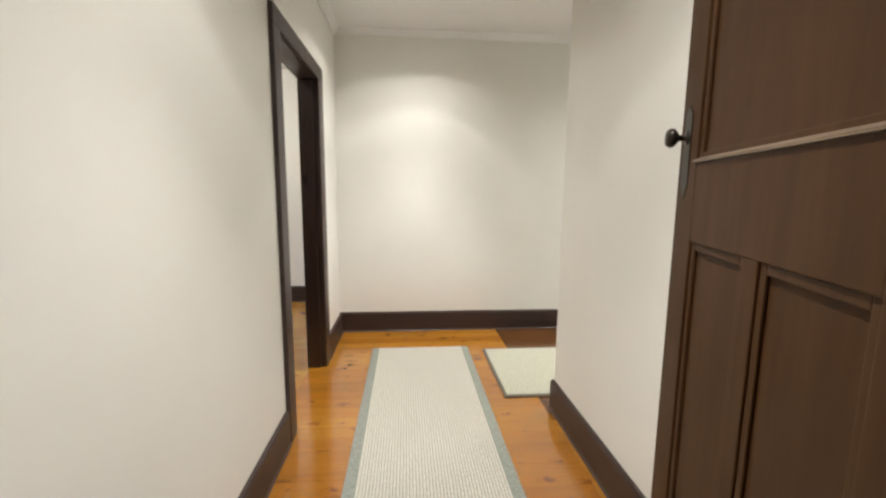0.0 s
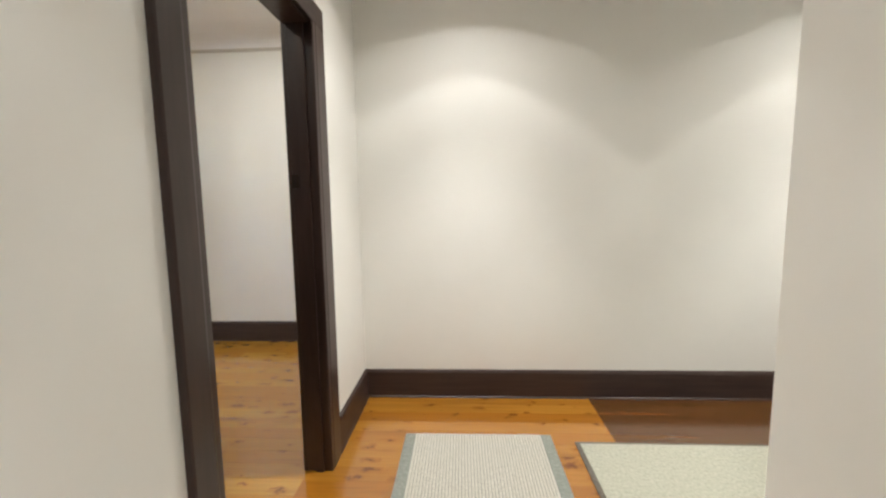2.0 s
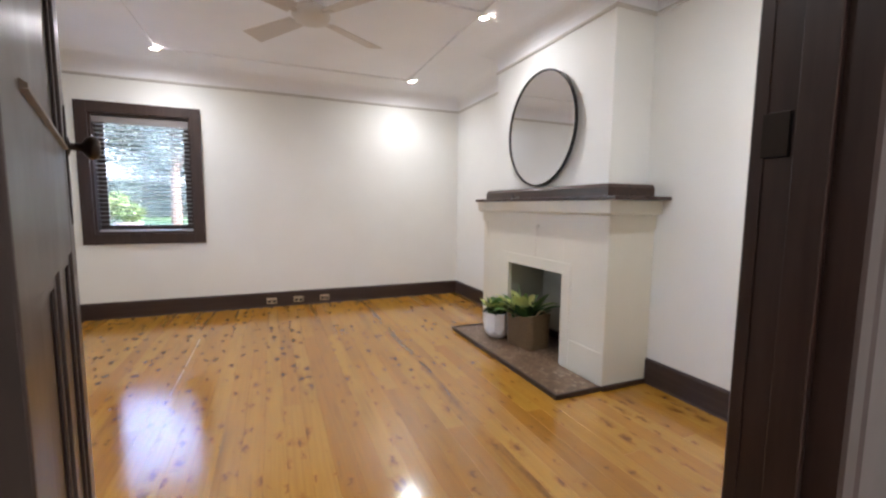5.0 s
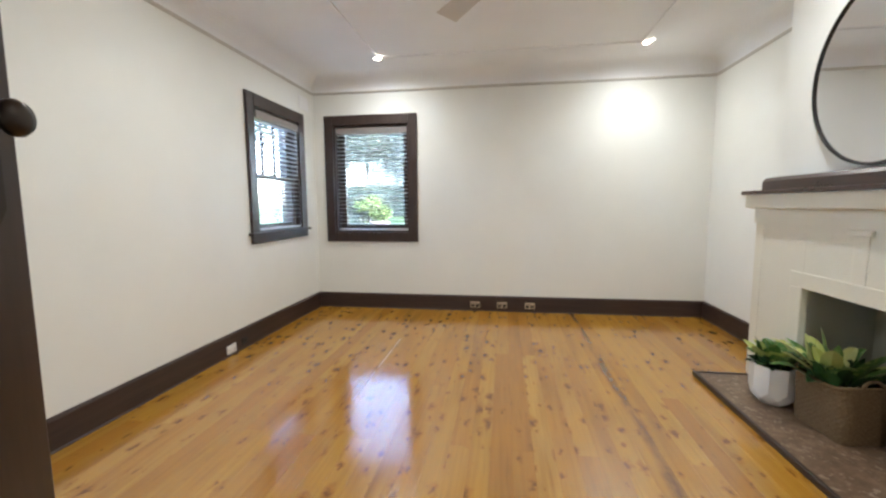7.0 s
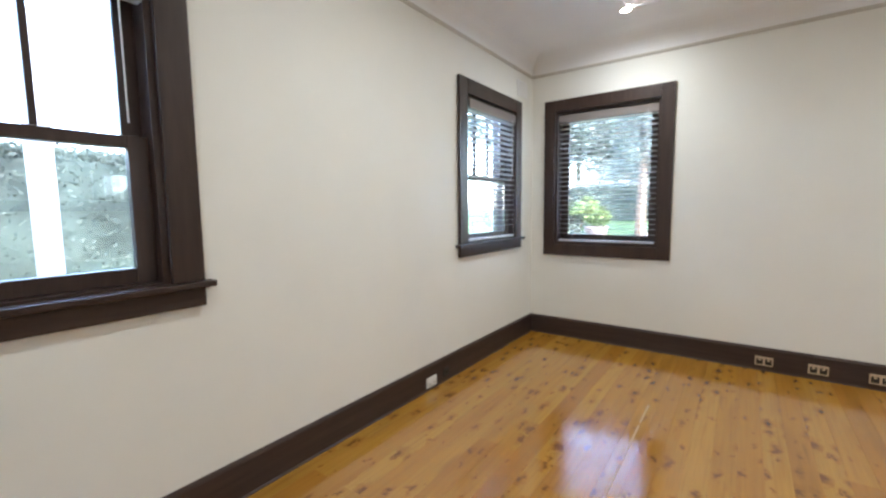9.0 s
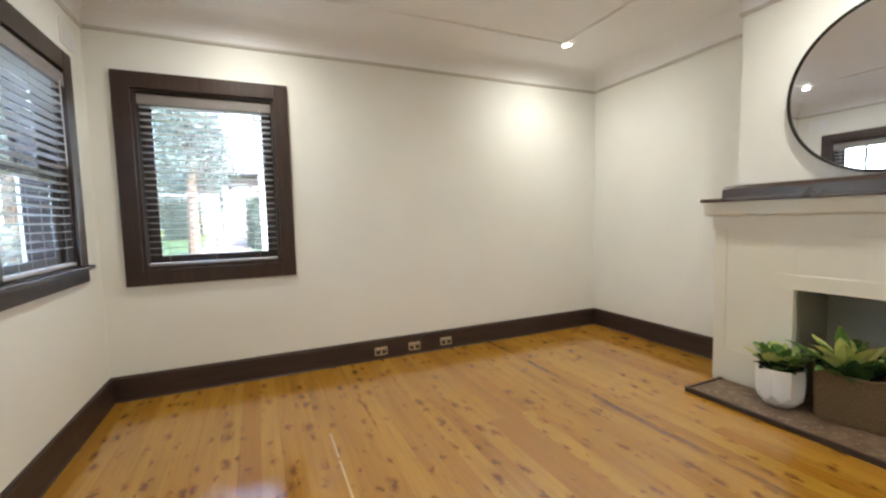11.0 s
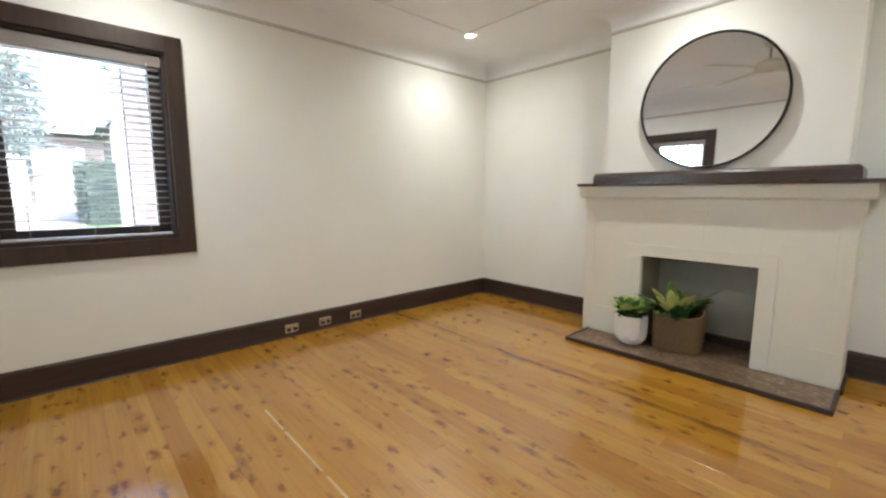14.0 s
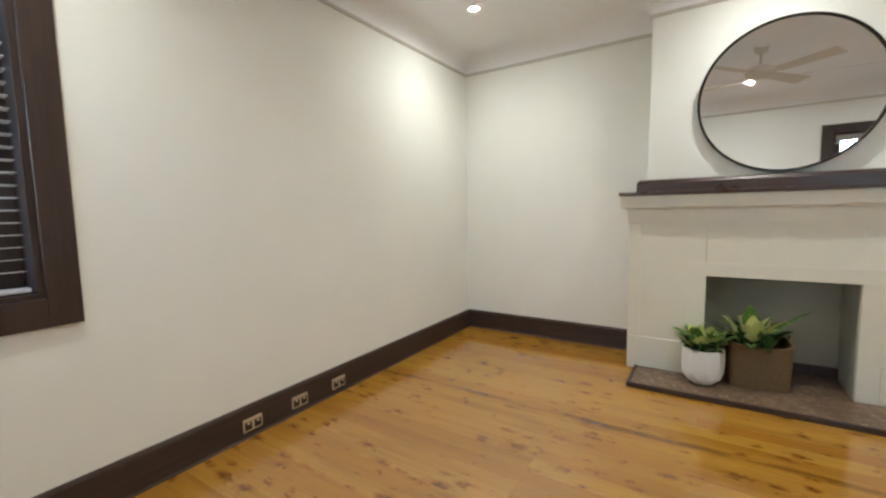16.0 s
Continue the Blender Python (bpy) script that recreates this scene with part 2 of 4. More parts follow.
def foliage_material(name, tones, rough=0.7):
    """Each leaf its own tone, with broad darker and lighter masses."""
    m, n, l, b = shader(name, tones[1], rough)
    geo = n.new("ShaderNodeNewGeometry")
    each = ramp(n, l, geo.outputs["Random Per Island"], [(0.0, tones[0]), (0.5, tones[1]), (1.0, tones[2])])
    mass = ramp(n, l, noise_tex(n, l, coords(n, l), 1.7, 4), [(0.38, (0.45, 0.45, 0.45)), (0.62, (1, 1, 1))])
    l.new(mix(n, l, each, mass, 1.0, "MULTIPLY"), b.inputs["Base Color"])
    b.inputs["Specular IOR Level"].default_value = 0.2
    return m


RUG = rug_material()
RUG_EDGE = cloth_material("rug_border", (0.20, 0.22, 0.19), (0.32, 0.34, 0.30))
MAT_TOP = cloth_material("mat_weave", (0.36, 0.37, 0.29), (0.51, 0.51, 0.42))
MAT_EDGE = cloth_material("mat_binding", (0.10, 0.09, 0.07), (0.17, 0.15, 0.12))
STONE = stone_material()
LEAF_A = leaf_material("variegated_leaf", (0.50, 0.55, 0.17), (0.07, 0.18, 0.035))
LEAF_B = leaf_material("lime_leaf", (0.62, 0.64, 0.24), (0.07, 0.165, 0.035))
# shade low in the potted plants, put into the leaf colour
LEAF_SHADED = foliage_material("shaded_leaf", ((0.018, 0.045, 0.012), (0.030, 0.075, 0.020), (0.05, 0.11, 0.03)), 0.4)
LIME_SHRUB = foliage_material("lime_shrub_leaf", ((0.07, 0.10, 0.03), (0.12, 0.17, 0.05), (0.17, 0.22, 0.08)))
CERAMIC = paint("white_ceramic", (0.86, 0.86, 0.84), 0.4, 0.04, 0.1)
WICKER = plain_noise("wicker", (0.105, 0.066, 0.033), (0.225, 0.152, 0.083), 130, 0.7, 0.6, 0.004)
SOIL = plain_noise("soil", (0.02, 0.013, 0.009), (0.06, 0.04, 0.025), 90)
GRASS = plain_noise("lawn", (0.035, 0.06, 0.025), (0.06, 0.095, 0.04), 3.0)
PAVING = plain_noise("paving", (0.075, 0.065, 0.057), (0.12, 0.105, 0.092), 5.0)
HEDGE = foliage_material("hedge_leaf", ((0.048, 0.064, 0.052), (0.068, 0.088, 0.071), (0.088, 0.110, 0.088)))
# grey-green paled past real foliage: the outdoor haze sits in this colour
HAZED_LEAF = foliage_material("hazed_tree_leaf", ((0.09, 0.115, 0.105), (0.14, 0.17, 0.155), (0.18, 0.21, 0.19)))
BARK = plain_noise("bark", (0.07, 0.05, 0.035), (0.16, 0.12, 0.09), 20.0)
ROOF = plain_noise("roof_tile", (0.10, 0.10, 0.11), (0.20, 0.20, 0.21), 8.0)
BRICK = plain_noise("pink_brick", (0.15, 0.112, 0.102), (0.21, 0.160, 0.145), 12.0)
OUT_WHITE = paint("exterior_white", (0.40, 0.40, 0.40), 0.5, 0.05, 0.1)
CREAM = paint("gate_cream", (0.32, 0.30, 0.28), 0.5, 0.06, 0.1)
EXT_WALL = plain_noise("render_coat", (0.22, 0.21, 0.20), (0.30, 0.28, 0.26), 20.0)


# ---- building helpers ----


def slab(bm, x0, x1, y0, y1, z0, z1, bevel=0.0):
    """A box between the given bounds, its edges rounded by bevel, added to bm."""
    vs = [bm.verts.new((x, y, z)) for x in (x0, x1) for y in (y0, y1) for z in (z0, z1)]
    fs = [bm.faces.new([vs[i] for i in q]) for q in ((0, 1, 3, 2), (4, 6, 7, 5), (0, 4, 5, 1), (2, 3, 7, 6), (0, 2, 6, 4), (1, 5, 7, 3))]
    if bevel:
        es = list({e for f in fs for e in f.edges})
        bmesh.ops.bevel(bm, geom=es, offset=bevel, segments=2, affect="EDGES", profile=0.6)


def block(x0, x1, y0, y1, z0, z1, bevel=0.0):
    bm = bmesh.new()
    slab(bm, x0, x1, y0, y1, z0, z1, bevel)
    return bm


def part(name, bm, material, parent=None, label="", smooth=False):
    """Links a bmesh as one mesh object under a thing or a part."""
    me = bpy.data.meshes.new(name)
    bmesh.ops.recalc_face_normals(bm, faces=bm.faces)
    bm.to_mesh(me)
    bm.free()
    me.materials.append(material)
    if smooth:
        me.polygons.foreach_set("use_smooth", [True] * len(me.polygons))
        me.update()
    ob = new(name, me)
    if parent:
        ob.parent = parent
    return tagged(ob, label)


def piece(name, me, parent, m):
    ob = new(name, me)
    ob.parent = parent
    ob.matrix_basis = m
    return ob


def thing(name, at, label, category, group="", kind=""):
    ob = new(name)
    ob.matrix_world = at if isinstance(at, Matrix) else Matrix.Translation(at)
    return tagged(ob, label, category, group, kind)


def lathe(profile, sides=32, bm=None, m=None):
    """Turns (radius, z) pairs about z."""
    bm = bm or bmesh.new()
    rings = []
    for r, z in profile:
        ring = []
        for i in range(sides):
            a = 2 * math.pi * i / sides
            p = Vector((r * math.cos(a), r * math.sin(a), z))
            ring.append(bm.verts.new(m @ p if m else p))
        rings.append(ring)
    for a, b in zip(rings, rings[1:]):
        for i in range(sides):
            bm.faces.new((a[i], a[(i + 1) % sides], b[(i + 1) % sides], b[i]))
    bm.faces.new(rings[0][::-1])
    bm.faces.new(rings[-1])
    return bm


def tube(points, radius, sides=8, bm=None):
    """A round bar along the given points."""
    bm = bm or bmesh.new()
    points = [Vector(p) for p in points]
    rings = []
    for i, p in enumerate(points):
        d = (points[min(i + 1, len(points) - 1)] - points[max(i - 1, 0)]).normalized()
        u = d.orthogonal().normalized()
        v = d.cross(u)
        r = radius[i] if isinstance(radius, (list, tuple)) else radius
        rings.append([bm.verts.new(p + r * (math.cos(a) * u + math.sin(a) * v)) for a in (2 * math.pi * k / sides for k in range(sides))])
    for a, b in zip(rings, rings[1:]):
        best = min(range(sides), key=lambda s: sum((a[k].co - b[(k + s) % sides].co).length for k in range(sides)))
        for k in range(sides):
            bm.faces.new((a[k], a[(k + 1) % sides], b[(k + 1 + best) % sides], b[(k + best) % sides]))
    bm.faces.new(rings[0][::-1])
    bm.faces.new(rings[-1])
    return bm


def sweep(profile, path, closed=True, bm=None):
    """Sweeps (inward, z) pairs along a plan path of (x, y) whose inside lies to the left, with mitred corners."""
    bm = bm or bmesh.new()
    n = len(path)
    ps = [Vector(p) for p in path]
    rows = []
    for i, p in enumerate(ps):
        ins = (ps[i] - ps[i - 1]).normalized() if closed or i else (ps[1] - ps[0]).normalized()
        out = (ps[(i + 1) % n] - ps[i]).normalized() if closed or i < n - 1 else ins
        a, b = Vector((-ins.y, ins.x)), Vector((-out.y, out.x))
        mit = (a + b) / max(1e-6, 1 + a.dot(b))
        rows.append([bm.verts.new((p.x + mit.x * d, p.y + mit.y * d, z)) for d, z in profile])
    for i in range(n if closed else n - 1):
        a, b = rows[i], rows[(i + 1) % n]
        for k in range(len(profile)):
            k2 = (k + 1) % len(profile)
            bm.faces.new((a[k], b[k], b[k2], a[k2]))
    if not closed:
        bm.faces.new(rows[0][::-1])
        bm.faces.new(rows[-1])
    return bm


def structure(name, bm, material, label, category):
    return tagged(part(name, bm, material), label, category, kind="structure")


# ---- plan ----
XW, XE = -5.885, -0.662      # room, west and east wall faces
YS, YN = -0.275, 4.288      # room, south and north wall faces
HW = -0.562                 # hall side of the wall between hall and room
HE = 0.942                  # hall's east wall
HN = 3.178                  # hall's end wall
NIB = 1.69                  # where the hall's east wall stops
DOOR_Y0, DOOR_Y1, DOOR_H = 1.543, 2.395, 2.05
ENTRY = -0.315              # inner face of the entrance wall
CZ, HCZ = 2.82, 2.665        # ceilings of room and hall
BX0, BX1, BY = -4.115, -2.54, 3.93   # chimney breast
FW = (-0.025, 0.925, 0.945, 2.255)   # front window opening: y0, y1, z0, z1
SWX = (-5.475, -4.61)       # small south window opening, x
W2X = (-2.47, -1.56)        # south window by the door, x
SZ0, SZ1 = 1.03, 2.215
SKIRT = [(0.0, 0.0), (0.025, 0.0), (0.024, 0.006), (0.018, 0.011), (0.018, 0.168), (0.012, 0.182), (0.0, 0.186)]


def wall_with_holes(axis, a0, a1, t0, t1, z1, holes, name, label):
    """A wall along x or y from a0 to a1, t0 to t1 thick, with openings (from, to, sill, head)."""
    bm = bmesh.new()

    def add(p, q, lo, hi):
        if q - p > 1e-4 and hi - lo > 1e-4:
            slab(bm, *((p, q, t0, t1) if axis == "x" else (t0, t1, p, q)), lo, hi)
    at = a0
    for p, q, lo, hi in holes:
        add(at, p, 0, z1)
        add(p, q, 0, lo)
        add(p, q, hi, z1)
        at = q
    add(at, a1, 0, z1)
    return structure(name, bm, WALL, label, "wall")


wall_with_holes("y", YS, YN, XW - 0.25, XW, CZ + 0.02, [FW], "wall_west", "white painted plaster wall with a window opening")
wall_with_holes("x", XW - 0.25, XE + 0.1, YS - 0.25, YS, CZ + 0.02, [(*SWX, SZ0, SZ1), (*W2X, SZ0, SZ1)], "wall_south", "white painted plaster wall with two window openings")
wall_with_holes("x", XW - 0.25, HW, YN, YN + 0.2, CZ + 0.02, [], "wall_north", "white painted plaster wall behind the fireplace")
wall_with_holes("y", YS, YN, XE, HW, CZ + 0.02, [(DOOR_Y0 - 0.02, DOOR_Y1 + 0.02, 0, DOOR_H + 0.02)], "wall_hall", "white painted plaster wall between hall and room")
wall_with_holes("x", HW, 3.2, HN, HN + 0.15, CZ, [], "wall_hall_end", "white painted plaster wall closing the hall")
wall_with_holes("y", ENTRY, NIB, HE, HE + 0.13, CZ, [], "wall_hall_east", "white painted plaster wall beside the entrance door")
wall_with_holes("x", HE + 0.13, 3.2, NIB - 0.13, NIB, CZ, [], "wall_passage_south", "plain white wall of the side passage")
wall_with_holes("y", NIB - 0.13, HN + 0.15, 3.2, 3.32, CZ, [], "wall_passage_east", "plain white wall closing the side passage")
wall_with_holes("x", HW, HE + 0.13, ENTRY - 0.13, ENTRY, CZ, [(-0.28, 0.66, 0, DOOR_H + 0.02)], "wall_entry", "white wall with the entrance doorway")
wall_with_holes("x", -1.4, 1.6, -2.4, -2.28, CZ, [], "wall_porch_back", "plain white wall behind the entrance")
wall_with_holes("y", -2.28, ENTRY - 0.13, -1.4, -1.28, CZ, [], "wall_porch_west", "plain white wall beside the entrance")
wall_with_holes("y", -2.28, ENTRY - 0.13, 1.48, 1.6, CZ, [], "wall_porch_east", "plain white wall beside the entrance")
wall_with_holes("x", -1.28, HW, ENTRY - 0.13, ENTRY - 0.08, CZ, [], "wall_porch_return", "plain white wall return")
wall_with_holes("x", HE + 0.13, 1.48, ENTRY - 0.13, ENTRY - 0.08, CZ, [], "wall_porch_return_east", "plain white wall return")

# ceilings: flat sheet, cove, picture moulding, battens
bm = bmesh.new()
slab(bm, XW - 0.25, XE + 0.02, YS - 0.25, YN + 0.2, CZ, CZ + 0.12)
room_loop = [(XW, YS), (XE, YS), (XE, YN), (BX1, YN), (BX1, BY), (BX0, BY), (BX0, YN), (XW, YN)]
R, ZC = 0.17, CZ - 0.17
cove = [(0.0, ZC)] + [(R - R * math.cos(a), ZC + R * math.sin(a)) for a in (math.pi / 2 * k / 8 for k in range(1, 9))] + [(0.0, CZ)]
sweep(cove, room_loop, True, bm)
for x in (-5.33, -3.38, -1.42):
    slab(bm, x - 0.032, x + 0.032, 0.72, 3.37, CZ - 0.016, CZ + 0.001, 0.004)
for y in (0.72, 3.37):
    slab(bm, -5.362, -1.388, y - 0.032, y + 0.032, CZ - 0.0165, CZ + 0.001, 0.004)
structure("ceiling", bm, CEIL, "white painted ceiling with cove and flat battens", "ceiling")
structure("trim", sweep([(0.0, ZC - 0.03), (0.008, ZC - 0.03), (0.014, ZC - 0.022), (0.016, ZC - 0.012), (0.011, ZC - 0.004), (0.0, ZC)], room_loop), paint("moulding_paint", (0.58, 0.555, 0.51), 0.5), "slim cream picture moulding under the cove", "moulding")
structure("ceiling_hall", block(HW, 3.32, -2.4, HN + 0.15, HCZ, HCZ + 0.1), CEIL, "white painted hall ceiling", "ceiling")
structure("ceiling_porch", block(-1.4, HW, -2.4, ENTRY - 0.1, HCZ, HCZ + 0.1), CEIL, "white painted ceiling", "ceiling")
structure("trim_hall", sweep([(0.0, HCZ - 0.05), (0.012, HCZ - 0.05), (0.05, HCZ - 0.008), (0.05, HCZ), (0.0, HCZ)], [(3.2, HN), (HW, HN), (HW, ENTRY)], False), CEIL, "small white painted hall cornice", "moulding")


def baseboard(path, label="dark-stained timber skirting board on the wall"):
    return structure("baseboard", sweep(SKIRT, path, False), TRIM_X, label, "skirting board")


ARCH, ARCH_N = 0.106, 0.138
baseboard([(-4.24, YN), (XW, YN), (XW, YS), (XE, YS), (XE, DOOR_Y0 - ARCH)])
baseboard([(XE, DOOR_Y1 + ARCH_N), (XE, YN), (-2.45, YN)])
baseboard([(3.2, HN), (HW, HN), (HW, DOOR_Y1 + ARCH_N)], "dark-stained timber skirting board along the hall end")
baseboard([(HW, DOOR_Y0 - ARCH), (HW, ENTRY)], "dark-stained timber skirting board in the hall")
baseboard([(HE, ENTRY), (HE, NIB), (3.2, NIB)], "dark-stained timber skirting board in the hall")


# ---- door into the room ----
door_frame = thing("door_1", (0, 0, 0), "dark-stained timber door frame with moulded architraves", "door frame", kind="structure")
for nm, y0, y1 in (("jamb", DOOR_Y0 - 0.02, DOOR_Y0), ("jamb", DOOR_Y1, DOOR_Y1 + 0.02)):
    part(nm, block(XE - 0.002, HW + 0.002, y0, y1, 0, DOOR_H), TRIM, door_frame)
part("head", block(XE - 0.002, HW + 0.002, DOOR_Y0 - 0.02, DOOR_Y1 + 0.02, DOOR_H, DOOR_H + 0.02), TRIM, door_frame)
part("stop", block(XE + 0.04, HW - 0.02, DOOR_Y0, DOOR_Y0 + 0.012, 0, DOOR_H, 0.002), TRIM, door_frame)
part("stop", block(XE + 0.04, HW - 0.02, DOOR_Y1 - 0.012, DOOR_Y1, 0, DOOR_H, 0.002), TRIM, door_frame)
for face, sgn in ((HW, 1), (XE, -1)):
    for y0, y1, inner in ((DOOR_Y0 - ARCH, DOOR_Y0 + 0.008, 1), (DOOR_Y1 - 0.002, DOOR_Y1 + ARCH_N, -1)):
        # flat board with a rounded outer edge and a broad chamfer towards the opening
        far, near = (y0, y1) if inner > 0 else (y1, y0)
        prof = ((far, 0.0), (far, 0.018), (far + inner * 0.004, 0.022), (near - inner * 0.034, 0.024), (near - inner * 0.026, 0.022), (near - inner * 0.004, 0.021), (near, 0.017), (near, 0.0))
        bm = bmesh.new()
        ends = [[bm.verts.new((face + sgn * d, y, z)) for y, d in prof] for z in (0.0, DOOR_H + 0.006)]
        for k in range(8):
            bm.faces.new((ends[0][k], ends[0][(k + 1) % 8], ends[1][(k + 1) % 8], ends[1][k]))
        bm.faces.new(ends[0])
        bm.faces.new(ends[1])
        part("architrave", bm, TRIM, door_frame)
    part("architrave", block(min(face, face + sgn * 0.023), max(face, face + sgn * 0.023), DOOR_Y0 - ARCH, DOOR_Y1 + ARCH_N, DOOR_H + 0.006, DOOR_H + 0.10, 0.006), TRIM_X, door_frame)
part("strike_plate", block(XE - 0.004, XE + 0.03, DOOR_Y1 - 0.004, DOOR_Y1 + 0.001, 1.35, 1.41, 0.001), BRONZE, door_frame, "dark bronze strike plate")


def panel_door(name, label, width, height, thick, m, material, knob_z, sides=(-1, 1)):
    """A four-piece ledged door: tall lower panels, one broad upper panel, knob near the free edge. Hinge at the origin, leaf along +x."""
    d = thing(name, m, label, "door")
    st, mid, low, top = 0.125, (1.172, 1.382), 0.22, height - 0.12
    for x in (0.0, width - st):
        part("stile", block(x, x + st, -thick / 2, thick / 2, 0, height, 0.003), material, d)
    for z0, z1 in ((0.0, low), mid, (top, height)):
        part("rail", block(st, width - st, -thick / 2 + 0.0006, thick / 2 - 0.0006, z0, z1, 0.003), material, d)
    for s in (-1, 1):
        bm = bmesh.new()
        ends = [[bm.verts.new((x, s * y, mid[1] + z)) for y, z in ((thick / 2 - 0.001, -0.004), (thick / 2 + 0.006, -0.003), (thick / 2 + 0.006, 0.002), (0.006, 0.014), (0.006, -0.004))] for x in (st - 0.012, width - st + 0.012)]
        for k in range(5):
            bm.faces.new((ends[0][k], ends[0][(k + 1) % 5], ends[1][(k + 1) % 5], ends[1][k]))
        bm.faces.new(ends[0])
        bm.faces.new(ends[1])
        bmesh.ops.recalc_face_normals(bm, faces=bm.faces)
        part("rail_ledge", bm, WORN_LIT, d, "sloped ledge, its worn edge coloured pale for caught light")
    mw = (width - 2 * st - 0.055) / 2
    part("mullion", block(st + mw, st + mw + 0.055, -thick / 2 + 0.001, thick / 2 - 0.001, low, mid[0], 0.003), material, d)
    for x0, x1, z0, z1 in ((st, st + mw, low, mid[0]), (st + mw + 0.055, width - st, low, mid[0]), (st, width - st, mid[1], top)):
        p = part("panel", block(x0, x1, -0.006, 0.006, z0, z1), material, d)
        for s in (-1, 1):
            bm = bmesh.new()
            w, q = 0.022, s * (thick / 2 - 0.006)
            lo, hi = min(0.006 * s, q), max(0.006 * s, q)
            slab(bm, x0, x0 + w, lo, hi, z0, z1, 0.003)
            slab(bm, x1 - w, x1, lo, hi, z0, z1, 0.003)
            slab(bm, x0 + w, x1 - w, lo, hi, z0, z0 + w, 0.003)
            slab(bm, x0 + w, x1 - w, lo, hi, z1 - w, z1, 0.003)
            part("bead", bm, material, p)
    for s in sides:
        turn = Matrix.Translation((width - 0.055, s * thick / 2, knob_z)) @ Matrix.Rotation(radians(-90 * s), 4, "X")
        bm = bmesh.new()
        shape = ((-0.023, -0.125), (0.0, -0.165), (0.023, -0.125), (0.023, 0.06), (0.0, 0.085), (-0.023, 0.06))
        faces = [[bm.verts.new((width - 0.055 + x, s * (thick / 2 + y), knob_z + z)) for x, z in shape] for y in (0.0, 0.003)]
        for k in range(6):
            bm.faces.new((faces[0][k], faces[0][(k + 1) % 6], faces[1][(k + 1) % 6], faces[1][k]))
        bm.faces.new(faces[0])
        bm.faces.new(faces[1])
        bmesh.ops.recalc_face_normals(bm, faces=bm.faces)
        part("backplate", bm, BRONZE, d, "dark bronze pointed backplate")
        part("knob", lathe([(0.020, 0.0), (0.020, 0.005), (0.008, 0.008), (0.008, 0.026), (0.017, 0.031), (0.025, 0.039), (0.026, 0.047), (0.021, 0.055), (0.009, 0.058)], 24, None, turn), BRONZE, d, "round dark bronze knob", True)
    return d


panel_door("room_door", "dark-stained timber panel door standing open into the room", 0.807, 2.03, 0.036, pose(XE - 0.038, DOOR_Y0 + 0.012, 0.008, 0, 0, 180 + 16.8), TRIM, 1.392)
panel_door("entrance_door", "brown-stained timber panel door standing open in the hall", 0.87, 2.03, 0.040, pose(0.628, -0.288, 0.008, 0, 0, 73.9), DOOR_WOOD, 1.45, (1,))
entry = thing("door_2", (0, 0, 0), "dark-stained timber entrance door frame", "door frame", kind="structure")
for x0, x1 in ((-0.28, -0.26), (0.64, 0.66)):
    part("jamb", block(x0, x1, ENTRY - 0.132, ENTRY + 0.002, 0, DOOR_H), TRIM, entry)
part("head", block(-0.28, 0.66, ENTRY - 0.132, ENTRY + 0.002, DOOR_H, DOOR_H + 0.02), TRIM, entry)
for x0, x1 in ((-0.36, -0.265), (0.645, 0.74)):
    part("architrave", block(x0, x1, ENTRY, ENTRY + 0.024, 0, DOOR_H + 0.09, 0.005), TRIM, entry)


# ---- windows ----
def glass_pane(name, bm, parent):
    ob = part(name, bm, GLASS, parent, "clear glass pane")
    ob.visible_shadow = False
    return ob


# front window: plain picture frame, one fixed pane
y0, y1, z0, z1 = FW
win = thing("window_1", (0, 0, 0), "dark-stained timber window with one large fixed pane", "window", kind="structure")
o0, o1, p0, p1, t = -0.13, 1.028, 0.835, 2.365, 0.026
for a in ((o0, y0 + 0.004, p0, p1), (y1 - 0.004, o1, p0, p1), (y0 + 0.004, y1 - 0.004, p0, z0 + 0.004), (y0 + 0.004, y1 - 0.004, z1 - 0.004, p1)):
    part("architrave", block(XW, XW + t, *a, 0.004), TRIM, win)
for a in ((y0, y0 + 0.025, z0, z1), (y1 - 0.025, y1, z0, z1), (y0 + 0.025, y1 - 0.025, z0, z0 + 0.025), (y0 + 0.025, y1 - 0.025, z1 - 0.025, z1)):
    part("reveal_lining", block(XW - 0.20, XW - 0.001, *a), TRIM, win)
y0, y1, z0, z1 = y0 + 0.025, y1 - 0.025, z0 + 0.025, z1 - 0.025
for a in ((y0, y0 + 0.075, z0, z1), (y1 - 0.075, y1, z0, z1), (y0 + 0.075, y1 - 0.075, z0, z0 + 0.07), (y0 + 0.075, y1 - 0.075, z1 - 0.06, z1)):
    part("window_frame", block(XW - 0.165, XW - 0.125, *a, 0.004), TRIM, win)
glass_pane("pane", block(XW - 0.148, XW - 0.143, y0 + 0.075, y1 - 0.075, z0 + 0.07, z1 - 0.06), win)


